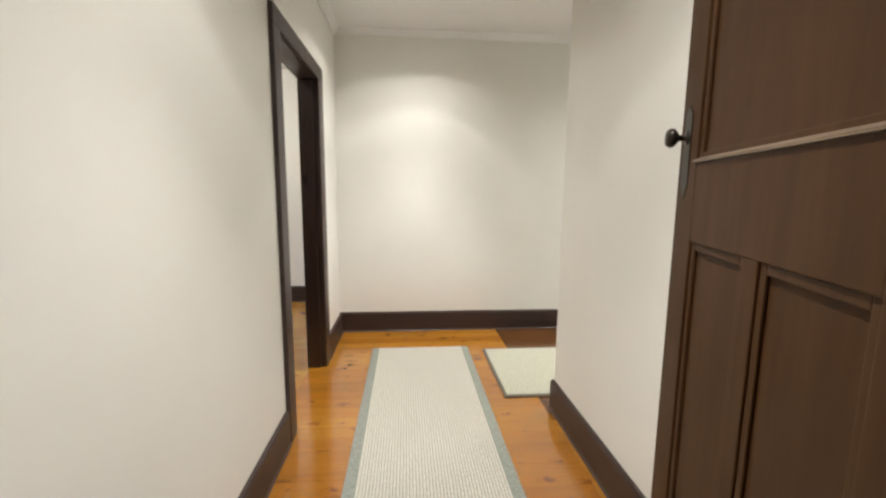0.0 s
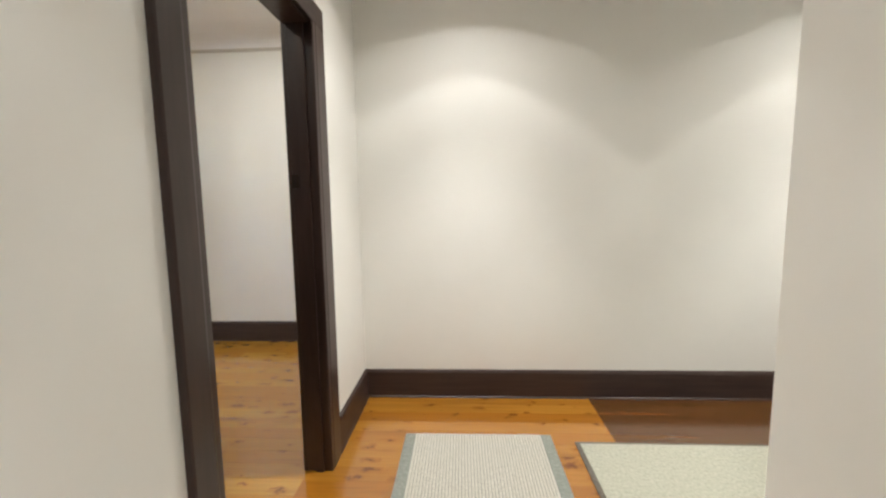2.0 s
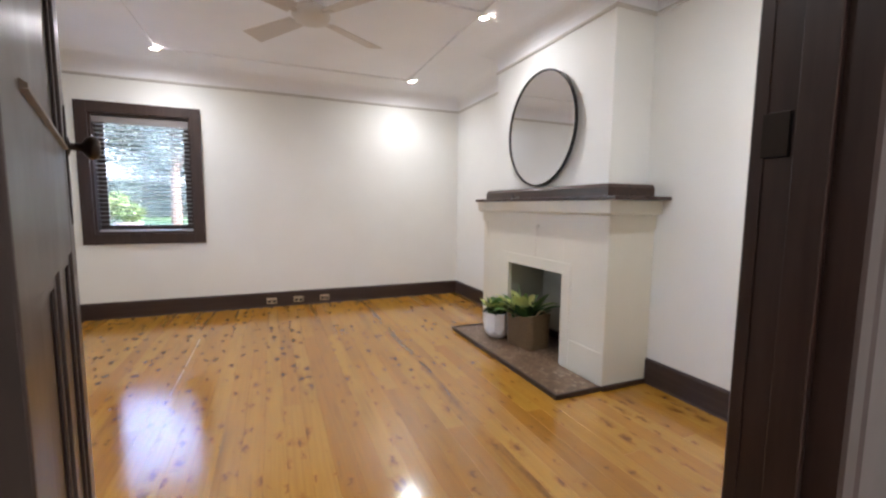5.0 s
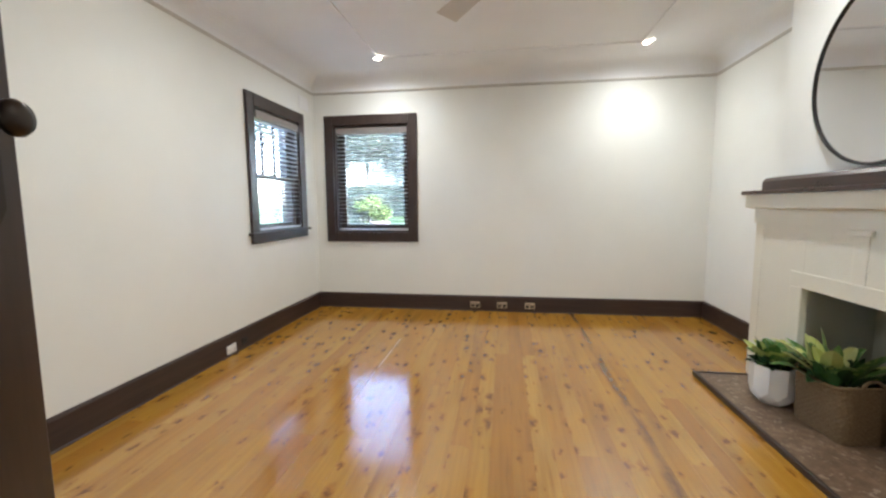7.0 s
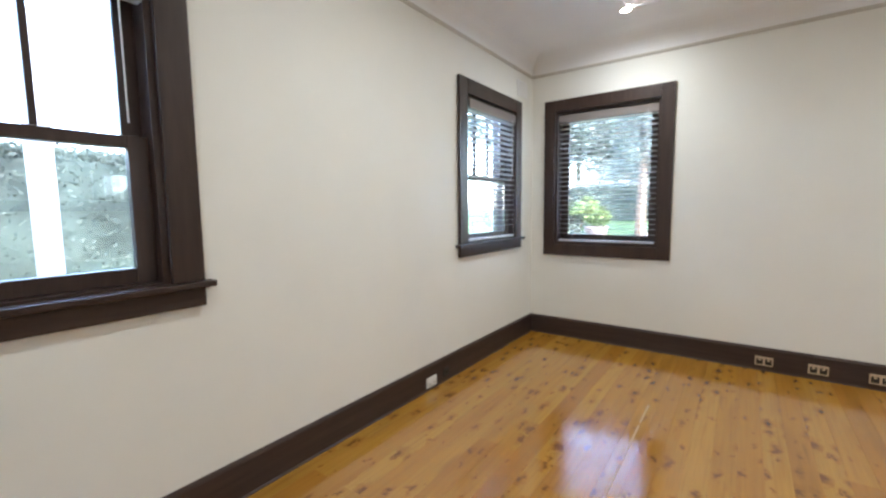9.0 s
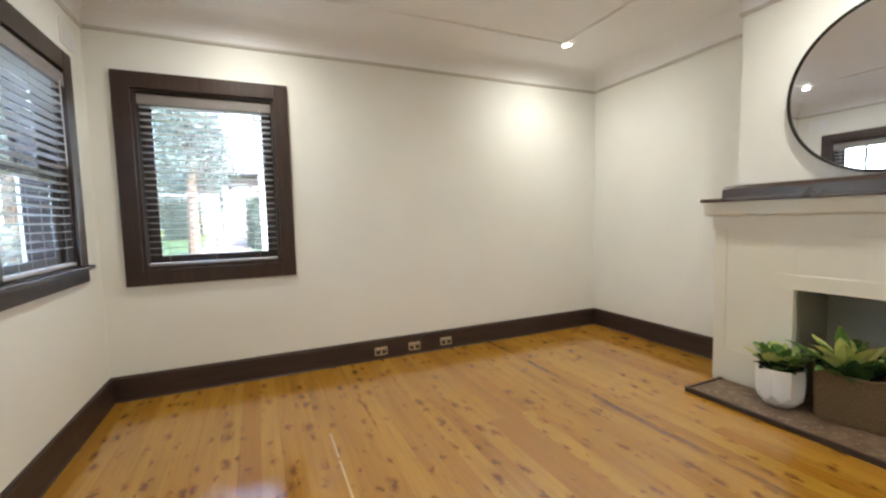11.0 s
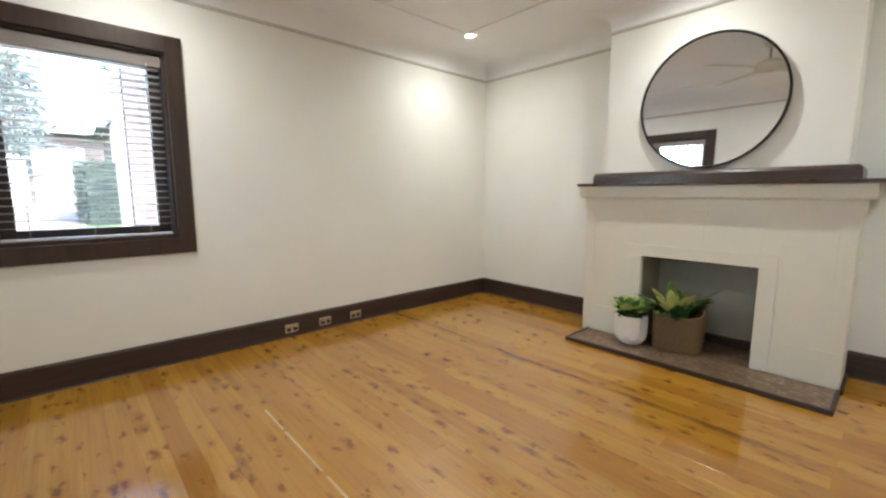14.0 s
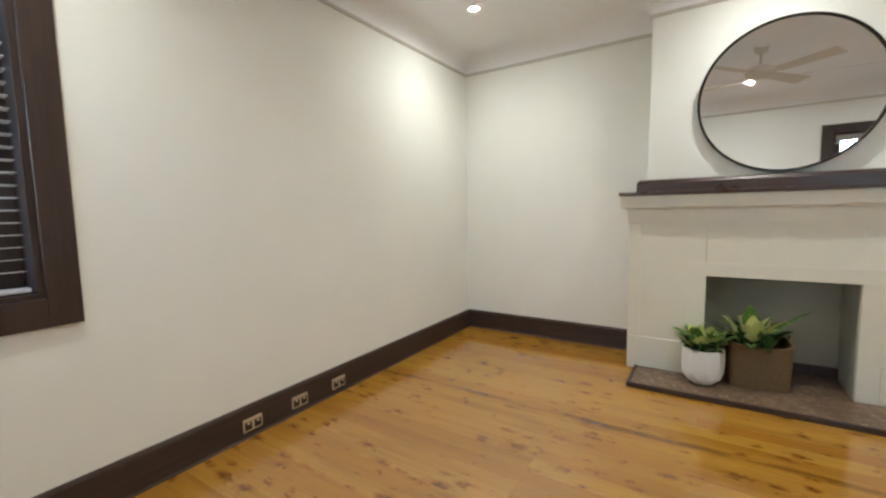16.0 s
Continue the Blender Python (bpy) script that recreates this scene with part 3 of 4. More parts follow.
def sash_window(name, x0, x1, label):
    """Double-hung sash in the south wall: three tall lights above, one below, sill and apron inside."""
    w = thing(name, (0, 0, 0), label, "window", kind="structure")
    f, t = YS, 0.026
    for a in ((x0 - 0.115, x0 + 0.004, SZ0, SZ1 + 0.115), (x1 - 0.004, x1 + 0.115, SZ0, SZ1 + 0.115), (x0 + 0.004, x1 - 0.004, SZ1 - 0.004, SZ1 + 0.115)):
        part("architrave", block(a[0], a[1], f, f + t, a[2], a[3], 0.005), TRIM, w)
    part("window_sill", block(x0 - 0.15, x1 + 0.15, f - 0.02, f + 0.052, SZ0 - 0.026, SZ0, 0.006), TRIM_X, w)
    bm = block(x0 - 0.115, x1 + 0.115, f, f + t, SZ0 - 0.104, SZ0 - 0.026, 0.006)
    part("apron", bm, TRIM_X, w)
    for a in ((x0, x0 + 0.028, SZ0, SZ1), (x1 - 0.028, x1, SZ0, SZ1), (x0 + 0.028, x1 - 0.028, SZ1 - 0.03, SZ1), (x0 + 0.028, x1 - 0.028, SZ0, SZ0 + 0.012)):
        part("reveal_lining", block(a[0], a[1], f - 0.22, f - 0.001, a[2], a[3]), TRIM, w)
    a0, a1, zm, ST = x0 + 0.028, x1 - 0.028, 1.575, 0.068
    for nm, dy, lo, hi, lights in (("upper_sash", -0.135, zm - 0.02, SZ1 - 0.03, 3), ("lower_sash", -0.085, SZ0 + 0.012, zm + 0.022, 1)):
        bm = bmesh.new()
        for q in ((a0, a0 + ST, lo, hi), (a1 - ST, a1, lo, hi), (a0 + ST, a1 - ST, lo, lo + (0.045 if lights > 1 else 0.06)), (a0 + ST, a1 - ST, hi - 0.045, hi)):
            slab(bm, q[0], q[1], f + dy, f + dy + 0.04, q[2], q[3], 0.004)
        sash = part(nm, bm, TRIM, w)
        g0, g1 = a0 + ST, a1 - ST
        step = (g1 - g0) / lights
        for k in range(lights):
            glass_pane("pane", block(g0 + k * step + 0.001, g0 + (k + 1) * step - 0.001, f + dy + 0.017, f + dy + 0.022, lo + 0.046, hi - 0.046), sash)
            if k:
                part("glazing_bar", block(g0 + k * step - 0.011, g0 + k * step + 0.011, f + dy + 0.004, f + dy + 0.036, lo + 0.045, hi - 0.045, 0.003), TRIM, sash)
    part("sash_latch", block((x0 + x1) / 2 - 0.03, (x0 + x1) / 2 + 0.03, f - 0.08, f - 0.05, zm + 0.022, zm + 0.036, 0.004), BRONZE, w, "small bronze sash latch")
    return w


sash_window("window_2", *W2X, "dark-stained timber sash window, three lights above one")
sash_window("window_3", *SWX, "dark-stained timber sash window behind a lowered blind")


def venetian(name, label, width, top, bottom, m, raised=False):
    """A timber venetian blind: headrail, slats, bottom rail, ladder cords. Width along local x, depth along y."""
    b = thing(name, m, label, "blind")
    part("headrail", block(0, width, -0.03, 0.03, top - 0.06, top, 0.004), HEADRAIL, b)
    part("valance", block(-0.004, width + 0.004, 0.031, 0.040, top - 0.075, top + 0.002, 0.003), HEADRAIL, b)
    gap = 0.0045 if raised else 0.047
    count = int((top - 0.08 - bottom - 0.03) / gap)
    me = part("slat", block(0.004, width - 0.004, -0.025, 0.025, -0.0015, 0.0015, 0.001), SLAT, b)
    me.matrix_basis = pose(0, 0, top - 0.085, 4 if not raised else 0, 0, 0)
    for k in range(1, count):
        piece("slat", me.data, b, pose(0, 0, top - 0.085 - k * gap, 4 if not raised else 0, 0.05 * math.sin(k * 2.3), 0))
    part("bottom_rail", block(0, width, -0.026, 0.026, bottom, bottom + 0.018, 0.005), SLAT, b)
    for x in (0.13, width / 2, width - 0.13):
        for y in (-0.027, 0.027):
            part("cord", tube([(x, y, top - 0.06), (x, y, bottom + 0.01)], 0.0012, 5), CORD, b)
    part("wand", tube([(0.08, 0.046, top - 0.06), (0.08, 0.048, top - 0.55)], 0.003, 6), SLAT, b)
    return b


venetian("venetian_blind", "grey-stained timber venetian blind lowered with open slats", 0.885, 2.222, 0.975, pose(XW - 0.055, FW[1] - 0.032, 0, 0, 0, -90))
venetian("venetian_blind", "grey-stained timber venetian blind lowered with open slats", 0.80, 2.18, 1.045, pose(SWX[0] + 0.032, YS - 0.012, 0))
venetian("venetian_blind", "grey-stained timber venetian blind pulled up to the head", 0.845, 2.18, 2.075, pose(W2X[0] + 0.032, YS - 0.012, 0), True)


# ---- fireplace ----
fp = thing("fireplace", (0, 0, 0), "white painted brick fireplace with a dark timber shelf", "fireplace")
SX0, SX1, SY = -4.232, -2.45, 3.87
OX0, OX1, OZ = -3.725, -2.924, 0.757
bm = bmesh.new()
slab(bm, SX0, OX0, SY, YN, 0.0, 1.24, 0.004)
slab(bm, OX1, SX1, SY, YN, 0.0, 1.24, 0.004)
slab(bm, OX0, OX1, SY, YN, OZ, 1.24)
part("surround", bm, MANTEL_WHITE, fp)
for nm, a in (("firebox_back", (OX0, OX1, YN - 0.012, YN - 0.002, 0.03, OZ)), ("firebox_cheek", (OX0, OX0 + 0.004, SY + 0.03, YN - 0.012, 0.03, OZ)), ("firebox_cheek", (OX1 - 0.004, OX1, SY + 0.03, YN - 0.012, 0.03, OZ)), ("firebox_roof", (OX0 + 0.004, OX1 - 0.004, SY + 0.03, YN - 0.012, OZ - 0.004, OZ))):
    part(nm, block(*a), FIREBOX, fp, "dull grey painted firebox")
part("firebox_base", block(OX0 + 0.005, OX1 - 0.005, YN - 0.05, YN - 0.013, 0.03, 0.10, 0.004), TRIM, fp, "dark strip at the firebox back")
bm = bmesh.new()
slab(bm, BX0, BX1, BY, YN, 1.36, CZ)
part("chimney_breast", bm, WALL, fp, "white plastered chimney breast")
bm = sweep([(0.0, 1.135), (0.012, 1.135), (0.013, 1.236), (0.046, 1.241), (0.054, 1.246), (0.056, 1.254), (0.056, 1.336), (0.0, 1.336)], [(SX1, YN), (SX1, SY), (SX0, SY), (SX0, YN)], False)
part("frieze", bm, MANTEL_WHITE, fp, "white painted moulding under the shelf")
part("frieze_core", block(SX0, SX1, SY, YN, 1.24, 1.336), MANTEL_WHITE, fp)
for a in ((OX0 - 0.105, OX1 + 0.105, OZ, OZ + 0.095), (OX1, OX1 + 0.105, 0.03, OZ), (OX0 - 0.105, OX0, 0.03, OZ)):
    part("opening_trim", block(a[0], a[1], SY - 0.007, SY + 0.002, a[2], a[3], 0.003), MANTEL_WHITE, fp)
part("key_strip", block(-3.375, -3.285, SY - 0.005, SY + 0.002, OZ + 0.096, 1.134, 0.003), MANTEL_WHITE, fp)
part("key_block", block(-3.40, -3.26, SY - 0.016, SY + 0.002, 1.105, 1.134, 0.003), MANTEL_WHITE, fp)
for a in ((SX0, SX0 + 0.085, 0.262, 1.134), (SX1 - 0.085, SX1, 0.262, 1.134)):
    part("pilaster", block(a[0], a[1], SY - 0.004, SY + 0.002, a[2], a[3], 0.003), MANTEL_WHITE, fp)
for a in ((SX0, OX0 - 0.106), (OX1 + 0.106, SX1)):
    part("plinth", block(a[0], a[1], SY - 0.005, SY + 0.002, 0.03, 0.26, 0.003), MANTEL_WHITE, fp)
part("shelf", block(-4.30, -2.325, 3.785, YN - 0.002, 1.337, 1.362, 0.006), SHELF_WOOD, fp, "dark-stained timber shelf")
part("upstand", sweep([(0.0, 1.362), (0.072, 1.362), (0.070, 1.425), (0.058, 1.446), (0.04, 1.452), (0.0, 1.452)], [(BX1, YN), (BX1, BY), (BX0, BY), (BX0, YN)], False), SHELF_WOOD, fp, "dark-stained timber upstand round the breast")
hearth = thing("hearth", (0, 0, 0), "brown stone hearth slab with a dark timber edge", "hearth")
part("slab", block(-4.150, -2.465, 3.492, SY - 0.011, 0.0, 0.026, 0.002), STONE, hearth)
part("firebox_floor", block(OX0 + 0.005, OX1 - 0.005, SY - 0.010, YN - 0.013, 0.0, 0.027), STONE, hearth)
for a in ((-4.172, -2.443, 3.468, 3.491), (-4.172, -4.151, 3.491, SY - 0.011), (-2.464, -2.443, 3.491, SY - 0.011), (SX1 + 0.001, SX1 + 0.020, SY - 0.010, YN - 0.027)):
    part("edging", block(*a, 0.0, 0.034, 0.006), TRIM_X, hearth, "dark timber edging")

# round mirror leaning on the upstand
mir = thing("round_mirror", Matrix.Translation((-3.330, 3.892, 1.462)) @ Matrix.Rotation(radians(-0.75), 4, "Z") @ Matrix.Rotation(radians(-0.25), 4, "X"), "round wall mirror with a thin black metal frame", "mirror")
MR = 0.484
up = Matrix.Translation((0, 0, MR)) @ Matrix.Rotation(radians(90), 4, "X")
bm = bmesh.new()
prof = [(MR - 0.016, -0.004), (MR - 0.016, 0.010), (MR - 0.012, 0.014), (MR - 0.003, 0.014), (MR, 0.010), (MR, -0.010), (MR - 0.016, -0.010)]
rings = []
for r, z in prof:
    rings.append([bm.verts.new(up @ Vector((r * math.cos(2 * math.pi * i / 96), r * math.sin(2 * math.pi * i / 96), z))) for i in range(96)])
for a, b in zip(rings, rings[1:] + rings[:1]):
    for i in range(96):
        bm.faces.new((a[i], a[(i + 1) % 96], b[(i + 1) % 96], b[i]))
part("frame", bm, BLACK_METAL, mir, "thin black metal ring", True)
part("mirror_glass", lathe([(MR - 0.015, -0.006), (MR - 0.015, 0.003)], 96, None, up), MIRROR, mir, "clear mirror glass")


# ---- potted plants ----
def leaf(bm, base, heading, lift, length, width, droop):
    """A folded, pointed blade that bends over."""
    n, rows = 6, []
    d = Vector((math.cos(heading), math.sin(heading), 0))
    side = Vector((-d.y, d.x, 0))
    for i in range(n + 1):
        s = i / n
        p = Vector(base) + d * (length * s * math.cos(lift)) + Vector((0, 0, length * (s * math.sin(lift) - droop * s * s)))
        w = width * math.sin(math.pi * min(1, s * 0.92 + 0.06)) ** 0.8 * (1 - 0.25 * s)
        rows.append([bm.verts.new(p + side * w * 0.5 + Vector((0, 0, 0.18 * w))), bm.verts.new(p), bm.verts.new(p - side * w * 0.5 + Vector((0, 0, 0.18 * w)))])
    for a, b in zip(rows, rows[1:]):
        for k in (0, 1):
            bm.faces.new((a[k], a[k + 1], b[k + 1], b[k]))


def foliage(centre, spread, count, length, width, seed, lift=(0.4, 1.25), droop=(0.2, 0.65)):
    rnd = random.Random(seed)
    bm = bmesh.new()
    for k in range(count):
        a = rnd.uniform(0, 2 * math.pi)
        r = spread * math.sqrt(rnd.random())
        leaf(bm, (centre[0] + r * math.cos(a), centre[1] + r * math.sin(a), centre[2] + rnd.uniform(0, 0.05)), a + rnd.uniform(-0.6, 0.6), rnd.uniform(*lift), length * rnd.uniform(0.65, 1.1), width * rnd.uniform(0.75, 1.15), rnd.uniform(*droop))
    return bm


pot = thing("potted_plant", (-3.728, 3.755, 0.026), "leafy variegated plant in a white faceted ceramic pot", "potted plant")
bm = bmesh.new()
rings = []
SIDES = 9
for r, z, half in ((0.066, 0.0, 0), (0.080, 0.014, 0), (0.108, 0.052, 1), (0.119, 0.098, 0), (0.122, 0.190, 0), (0.119, 0.266, 0), (0.115, 0.270, 0), (0.107, 0.266, 0), (0.104, 0.20, 0)):
    turns = [2 * math.pi * (i + 0.5 * half) / SIDES for i in range(SIDES)]
    rings.append([bm.verts.new((1.09 * r * math.cos(q), 1.09 * r * math.sin(q), 0.92 * z)) for q in turns])
for k, (a, b) in enumerate(zip(rings, rings[1:])):
    for i in range(SIDES):
        j = (i + 1) % SIDES
        if k == 2:
            bm.faces.new((a[i], a[j], b[j]))
            bm.faces.new((a[i], b[j], b[i]))
        else:
            bm.faces.new((a[i], a[j], b[i]))
            bm.faces.new((a[j], b[j], b[i]))
bm.faces.new(rings[0][::-1])
part("pot", bm, CERAMIC, pot, "white faceted ceramic pot")
part("soil", lathe([(0.094, 0.188), (0.096, 0.206), (0.02, 0.216)], 20), SOIL, pot, "dark potting soil")
part("leaves", foliage((0, 0, 0.212), 0.078, 54, 0.195, 0.100, 5, (0.85, 1.5), (0.1, 0.4)), LEAF_A, pot, "green leaves edged in lime")
part("leaves", foliage((0, 0, 0.212), 0.084, 46, 0.115, 0.07, 15, (0.5, 1.2), (0.1, 0.4)), LEAF_SHADED, pot, "lower leaves with their shade put into a dark green")

basket = thing("planter_basket", pose(-3.412, 3.895, 0.027, 0, 0, 6), "rectangular woven wicker basket planted with broad lime leaves", "planter")
bm = bmesh.new()
BW, BD, BH, NR = 0.166, 0.12, 0.280, 20


def rounded(w, d, r, n=7):
    out = []
    for cx, cy, a0 in ((w - r, d - r, 0), (-w + r, d - r, 90), (-w + r, -d + r, 180), (w - r, -d + r, 270)):
        out += [(cx + r * math.cos(radians(a0 + 90 * k / n)), cy + r * math.sin(radians(a0 + 90 * k / n))) for k in range(n + 1)]
    return out


def even(loop, count):
    """Points at even steps round a closed loop."""
    seg = list(zip(loop, loop[1:] + loop[:1]))
    length = [math.dist(p, q) for p, q in seg]
    step, out, k, run = sum(length) / count, [], 0, 0.0
    for i in range(count):
        while run + length[k] < i * step:
            run += length[k]
            k += 1
        f = (i * step - run) / length[k]
        out.append((seg[k][0][0] * (1 - f) + seg[k][1][0] * f, seg[k][0][1] * (1 - f) + seg[k][1][1] * f))
    return out


def corner(x):
    """The rim rises towards the two ends."""
    return 0.026 * abs(x / BW) ** 3


WEAVE = 120
for inner in (0, 1):
    prev = None
    for j in range(NR * 4 + 1):
        row, crest = j // 4, (-0.003, 0.0035, 0.0045, 0.0035)[j % 4]
        flare = 1.0 + (0.05 * j / (NR * 4)) - 0.06 * inner
        ring = []
        for i, (x, y) in enumerate(even(rounded(BW, BD, 0.045), WEAVE)):
            over = 1.0 if (i // 2 + row) % 2 else -0.4
            k = flare + 0.7 * crest * over / 0.15 * (1 - inner)
            ring.append(bm.verts.new((x * k, y * k, BH * j / (NR * 4) + corner(x) * j / (NR * 4))))
        if prev:
            for i in range(WEAVE):
                bm.faces.new((prev[i], prev[(i + 1) % WEAVE], ring[(i + 1) % WEAVE], ring[i]))
        else:
            bm.faces.new(ring)
        prev = ring
part("body", bm, WICKER, basket, "woven brown wicker body", True)
rim_pts = even(rounded(BW + 0.006, BD + 0.006, 0.045), 64)
part("rim", tube([(x, y, BH + corner(x)) for x, y in rim_pts + rim_pts[:2]], 0.009, 8), WICKER, basket, "", True)
part("soil", block(-BW + 0.012, BW - 0.012, -BD + 0.012, BD - 0.012, BH - 0.06, BH - 0.035, 0.01), SOIL, basket, "dark potting soil")
for sx in (-1, 1):
    part("handle", tube([(sx * (BW + 0.010), 0.05 * math.cos(a), BH + 0.030 + 0.040 * math.sin(a)) for a in (math.pi * k / 10 for k in range(11))], 0.008, 8), WICKER, basket, "looped wicker handle", True)
part("leaves", foliage((-0.035, -0.01, BH - 0.05), 0.085, 26, 0.40, 0.085, 9, (0.75, 1.5), (0.15, 0.6)), LEAF_B, basket, "broad lime and dark green leaves")
part("leaves", foliage((-0.02, 0, BH - 0.05), 0.105, 46, 0.20, 0.09, 19, (0.7, 1.4), (0.1, 0.5)), LEAF_SHADED, basket, "lower leaves with their shade put into a dark green")
bm = bmesh.new()
for h, lift, size, turn in ((4.2, 1.45, 0.43, 0.12), (5.6, 1.05, 0.40, 0.11), (3.0, 1.05, 0.36, 0.10), (4.9, 1.2, 0.34, 0.10)):
    leaf(bm, (-0.04, -0.03, BH - 0.04), h, lift, size, turn, 0.25)
part("leaves", bm, LEAF_A, basket, "tall pale lime leaves")


# ---- electrical ----
def outlet(m, face, label, group):
    o = thing("wall_socket", m, label, "socket", group)
    part("plate", block(-0.058, 0.058, -0.009, 0.0, -0.036, 0.036, 0.003), face, o)
    for x in (-0.028, 0.028):
        part("insert", block(x - 0.021, x + 0.021, -0.0115, -0.009, -0.026, 0.020, 0.001), BLACK_PLASTIC if face is BRASS else WHITE_PLASTIC, o)
        part("switch", block(x - 0.008, x + 0.008, -0.015, -0.0115, 0.004, 0.018, 0.001), face, o)
        for dx in (-0.007, 0.007):
            part("slot", block(x + dx - 0.0015, x + dx + 0.0015, -0.0125, -0.0115, -0.018, -0.006), BLACK_PLASTIC, o)
    return o


SKF = 0.018
for y in (1.722, 2.045, 2.372):
    outlet(pose(XW + SKF, y, 0.078, 0, 0, 90), BRASS, "double power socket with a pale metal plate on the skirting", "sockets along the front wall")
outlet(pose(-4.10, YS + SKF, 0.058, 0, 0, 180), WHITE_PLASTIC, "white double power socket on the dark skirting", "")
aerial = thing("wall_socket", pose(-4.285, YS + SKF, 0.07, 0, 0, 180), "dark aerial outlet plate on the skirting", "socket")
part("plate", block(-0.036, 0.036, -0.006, 0, -0.03, 0.03, 0.002), BLACK_PLASTIC, aerial)
part("port", lathe([(0.008, 0), (0.008, 0.006), (0.004, 0.006)], 12, None, Matrix.Translation((0, -0.006, 0)) @ Matrix.Rotation(radians(90), 4, "X")), BRONZE, aerial)
vent = thing("wall_vent", (-5.64, YS, 2.47), "white plaster wall vent near the cornice", "vent")
part("plate", block(-0.11, 0.11, 0, 0.008, -0.075, 0.075, 0.003), CEIL, vent)
for k in range(7):
    part("louvre", block(-0.09, 0.09, 0.008, 0.014, -0.058 + k * 0.018, -0.050 + k * 0.018, 0.001), CEIL, vent)


def downlight(x, y, z, power, group, tint, spread):
    d = thing("downlight", (x, y, z), "round recessed ceiling downlight, lit, white rim", "downlight", group)
    bm = bmesh.new()
    rings = []
    for r, h in ((0.034, 0.0), (0.034, -0.004), (0.046, -0.007), (0.050, -0.004), (0.050, 0.0)):
        rings.append([bm.verts.new((r * math.cos(2 * math.pi * i / 32), r * math.sin(2 * math.pi * i / 32), h)) for i in range(32)])
    for a, b in zip(rings, rings[1:]):
        for i in range(32):
            bm.faces.new((a[i], a[(i + 1) % 32], b[(i + 1) % 32], b[i]))
    part("rim", bm, WHITE_PLASTIC, d, "white metal rim", True)
    part("lens", lathe([(0.0335, -0.0005), (0.0335, -0.002)], 24), LED, d, "glowing lens")
    for share, cone in spread:
        lamp = new("downlight_lamp", bpy.data.lights.new("downlight_lamp", "AREA"))
        lamp.data.shape, lamp.data.size, lamp.data.spread = "DISK", 0.062, radians(cone)
        lamp.data.energy, lamp.data.color = power * share, tint
        lamp.matrix_world = pose(x, y, z - 0.009)
    return d


for x in (-5.30, -3.42, -1.55):
    for y in (0.74, 3.39):
        downlight(x, y, CZ - 0.0165, ROOM_W, "room downlights", LAMP, ((0.68, 174), (0.33, 126)))
for x, y in ((0.135, 2.508), (0.135, 0.30), (2.25, 2.508)):
    downlight(x, y, HCZ, HALL_W * 0.30, "hall downlights", HALL_LAMP, ((1.0, 120),))
    for cone, share, soft in ((72, 6.5, 0.75), (97, 1.2, 0.09), (131, 0.7, 0.10)):
        beam = new("downlight_beam", bpy.data.lights.new("downlight_beam", "SPOT"))
        beam.data.energy, beam.data.color = HALL_W * share, HALL_LAMP
        beam.data.spot_size, beam.data.spot_blend, beam.data.shadow_soft_size = radians(cone), soft, 0.035
        beam.matrix_world = pose(x, y, HCZ - 0.012)

# ceiling fan
fan = thing("ceiling_fan", (-3.385, 2.045, CZ), "white ceiling fan with four flat blades", "ceiling fan")
part("canopy", lathe([(0.065, 0.0), (0.065, -0.02), (0.045, -0.055), (0.015, -0.06)], 28), FAN_WHITE, fan, "", True)
part("rod", tube([(0, 0, -0.055), (0, 0, -0.20)], 0.013, 14), FAN_WHITE, fan, "", True)
part("motor", lathe([(0.03, -0.175), (0.085, -0.19), (0.125, -0.215), (0.130, -0.255), (0.108, -0.285), (0.05, -0.298), (0.01, -0.300)], 36), FAN_WHITE, fan, "round white motor housing", True)
for k in range(4):
    turn = pose(0, 0, -0.262, 0, 0, 36 + 90 * k)
    bm = bmesh.new()
    slab(bm, 0.09, 0.20, -0.018, 0.018, -0.004, 0.004, 0.003)
    bm.transform(turn @ Matrix.Rotation(radians(12), 4, "X"))
    part("blade_arm", bm, FAN_WHITE, fan)
    bm = bmesh.new()
    slab(bm, 0.15, 0.66, -0.070, 0.070, 0.004, 0.010, 0.003)
    for v in bm.verts:
        v.co.y *= 0.82 + 0.30 * (v.co.x - 0.15) / 0.51
    bm.transform(turn @ Matrix.Rotation(radians(12), 4, "X"))
    part("blade", bm, FAN_WHITE, fan, "flat white blade")


# ---- hall rugs ----
runner = thing("runner_rug", (0, 0, 0), "cream ribbed runner rug with grey-green borders", "rug")
RX0, RX1, RY0, RY1 = -0.225, 0.565, -0.30, 2.712
ang = Matrix.Translation((0.19, 1.2, 0)) @ Matrix.Rotation(radians(0.2), 4, "Z") @ Matrix.Translation((-0.19, -1.2, 0))
bm = block(RX0, RX1, RY0, RY1, 0.001, 0.006)
bm.transform(ang)
part("backing", bm, RUG_EDGE, runner)
for x0, x1 in ((RX0, RX0 + 0.055), (RX1 - 0.055, RX1)):
    bm = block(x0, x1, RY0, RY1, 0.006, 0.011, 0.002)
    bm.transform(ang)
    part("border", bm, RUG_EDGE, runner, "grey-green fabric border")
bm = bmesh.new()
ribs = 46
rw = (RX1 - RX0 - 0.11) / ribs
for k in range(ribs):
    x = RX0 + 0.055 + k * rw
    slab(bm, x + 0.0016, x + rw - 0.0016, RY0, RY1, 0.006, 0.0125, 0.002)
bm.transform(ang)
tagged(part("ribs", bm, RUG, runner, "cream woven ribs"), kind="stuff")
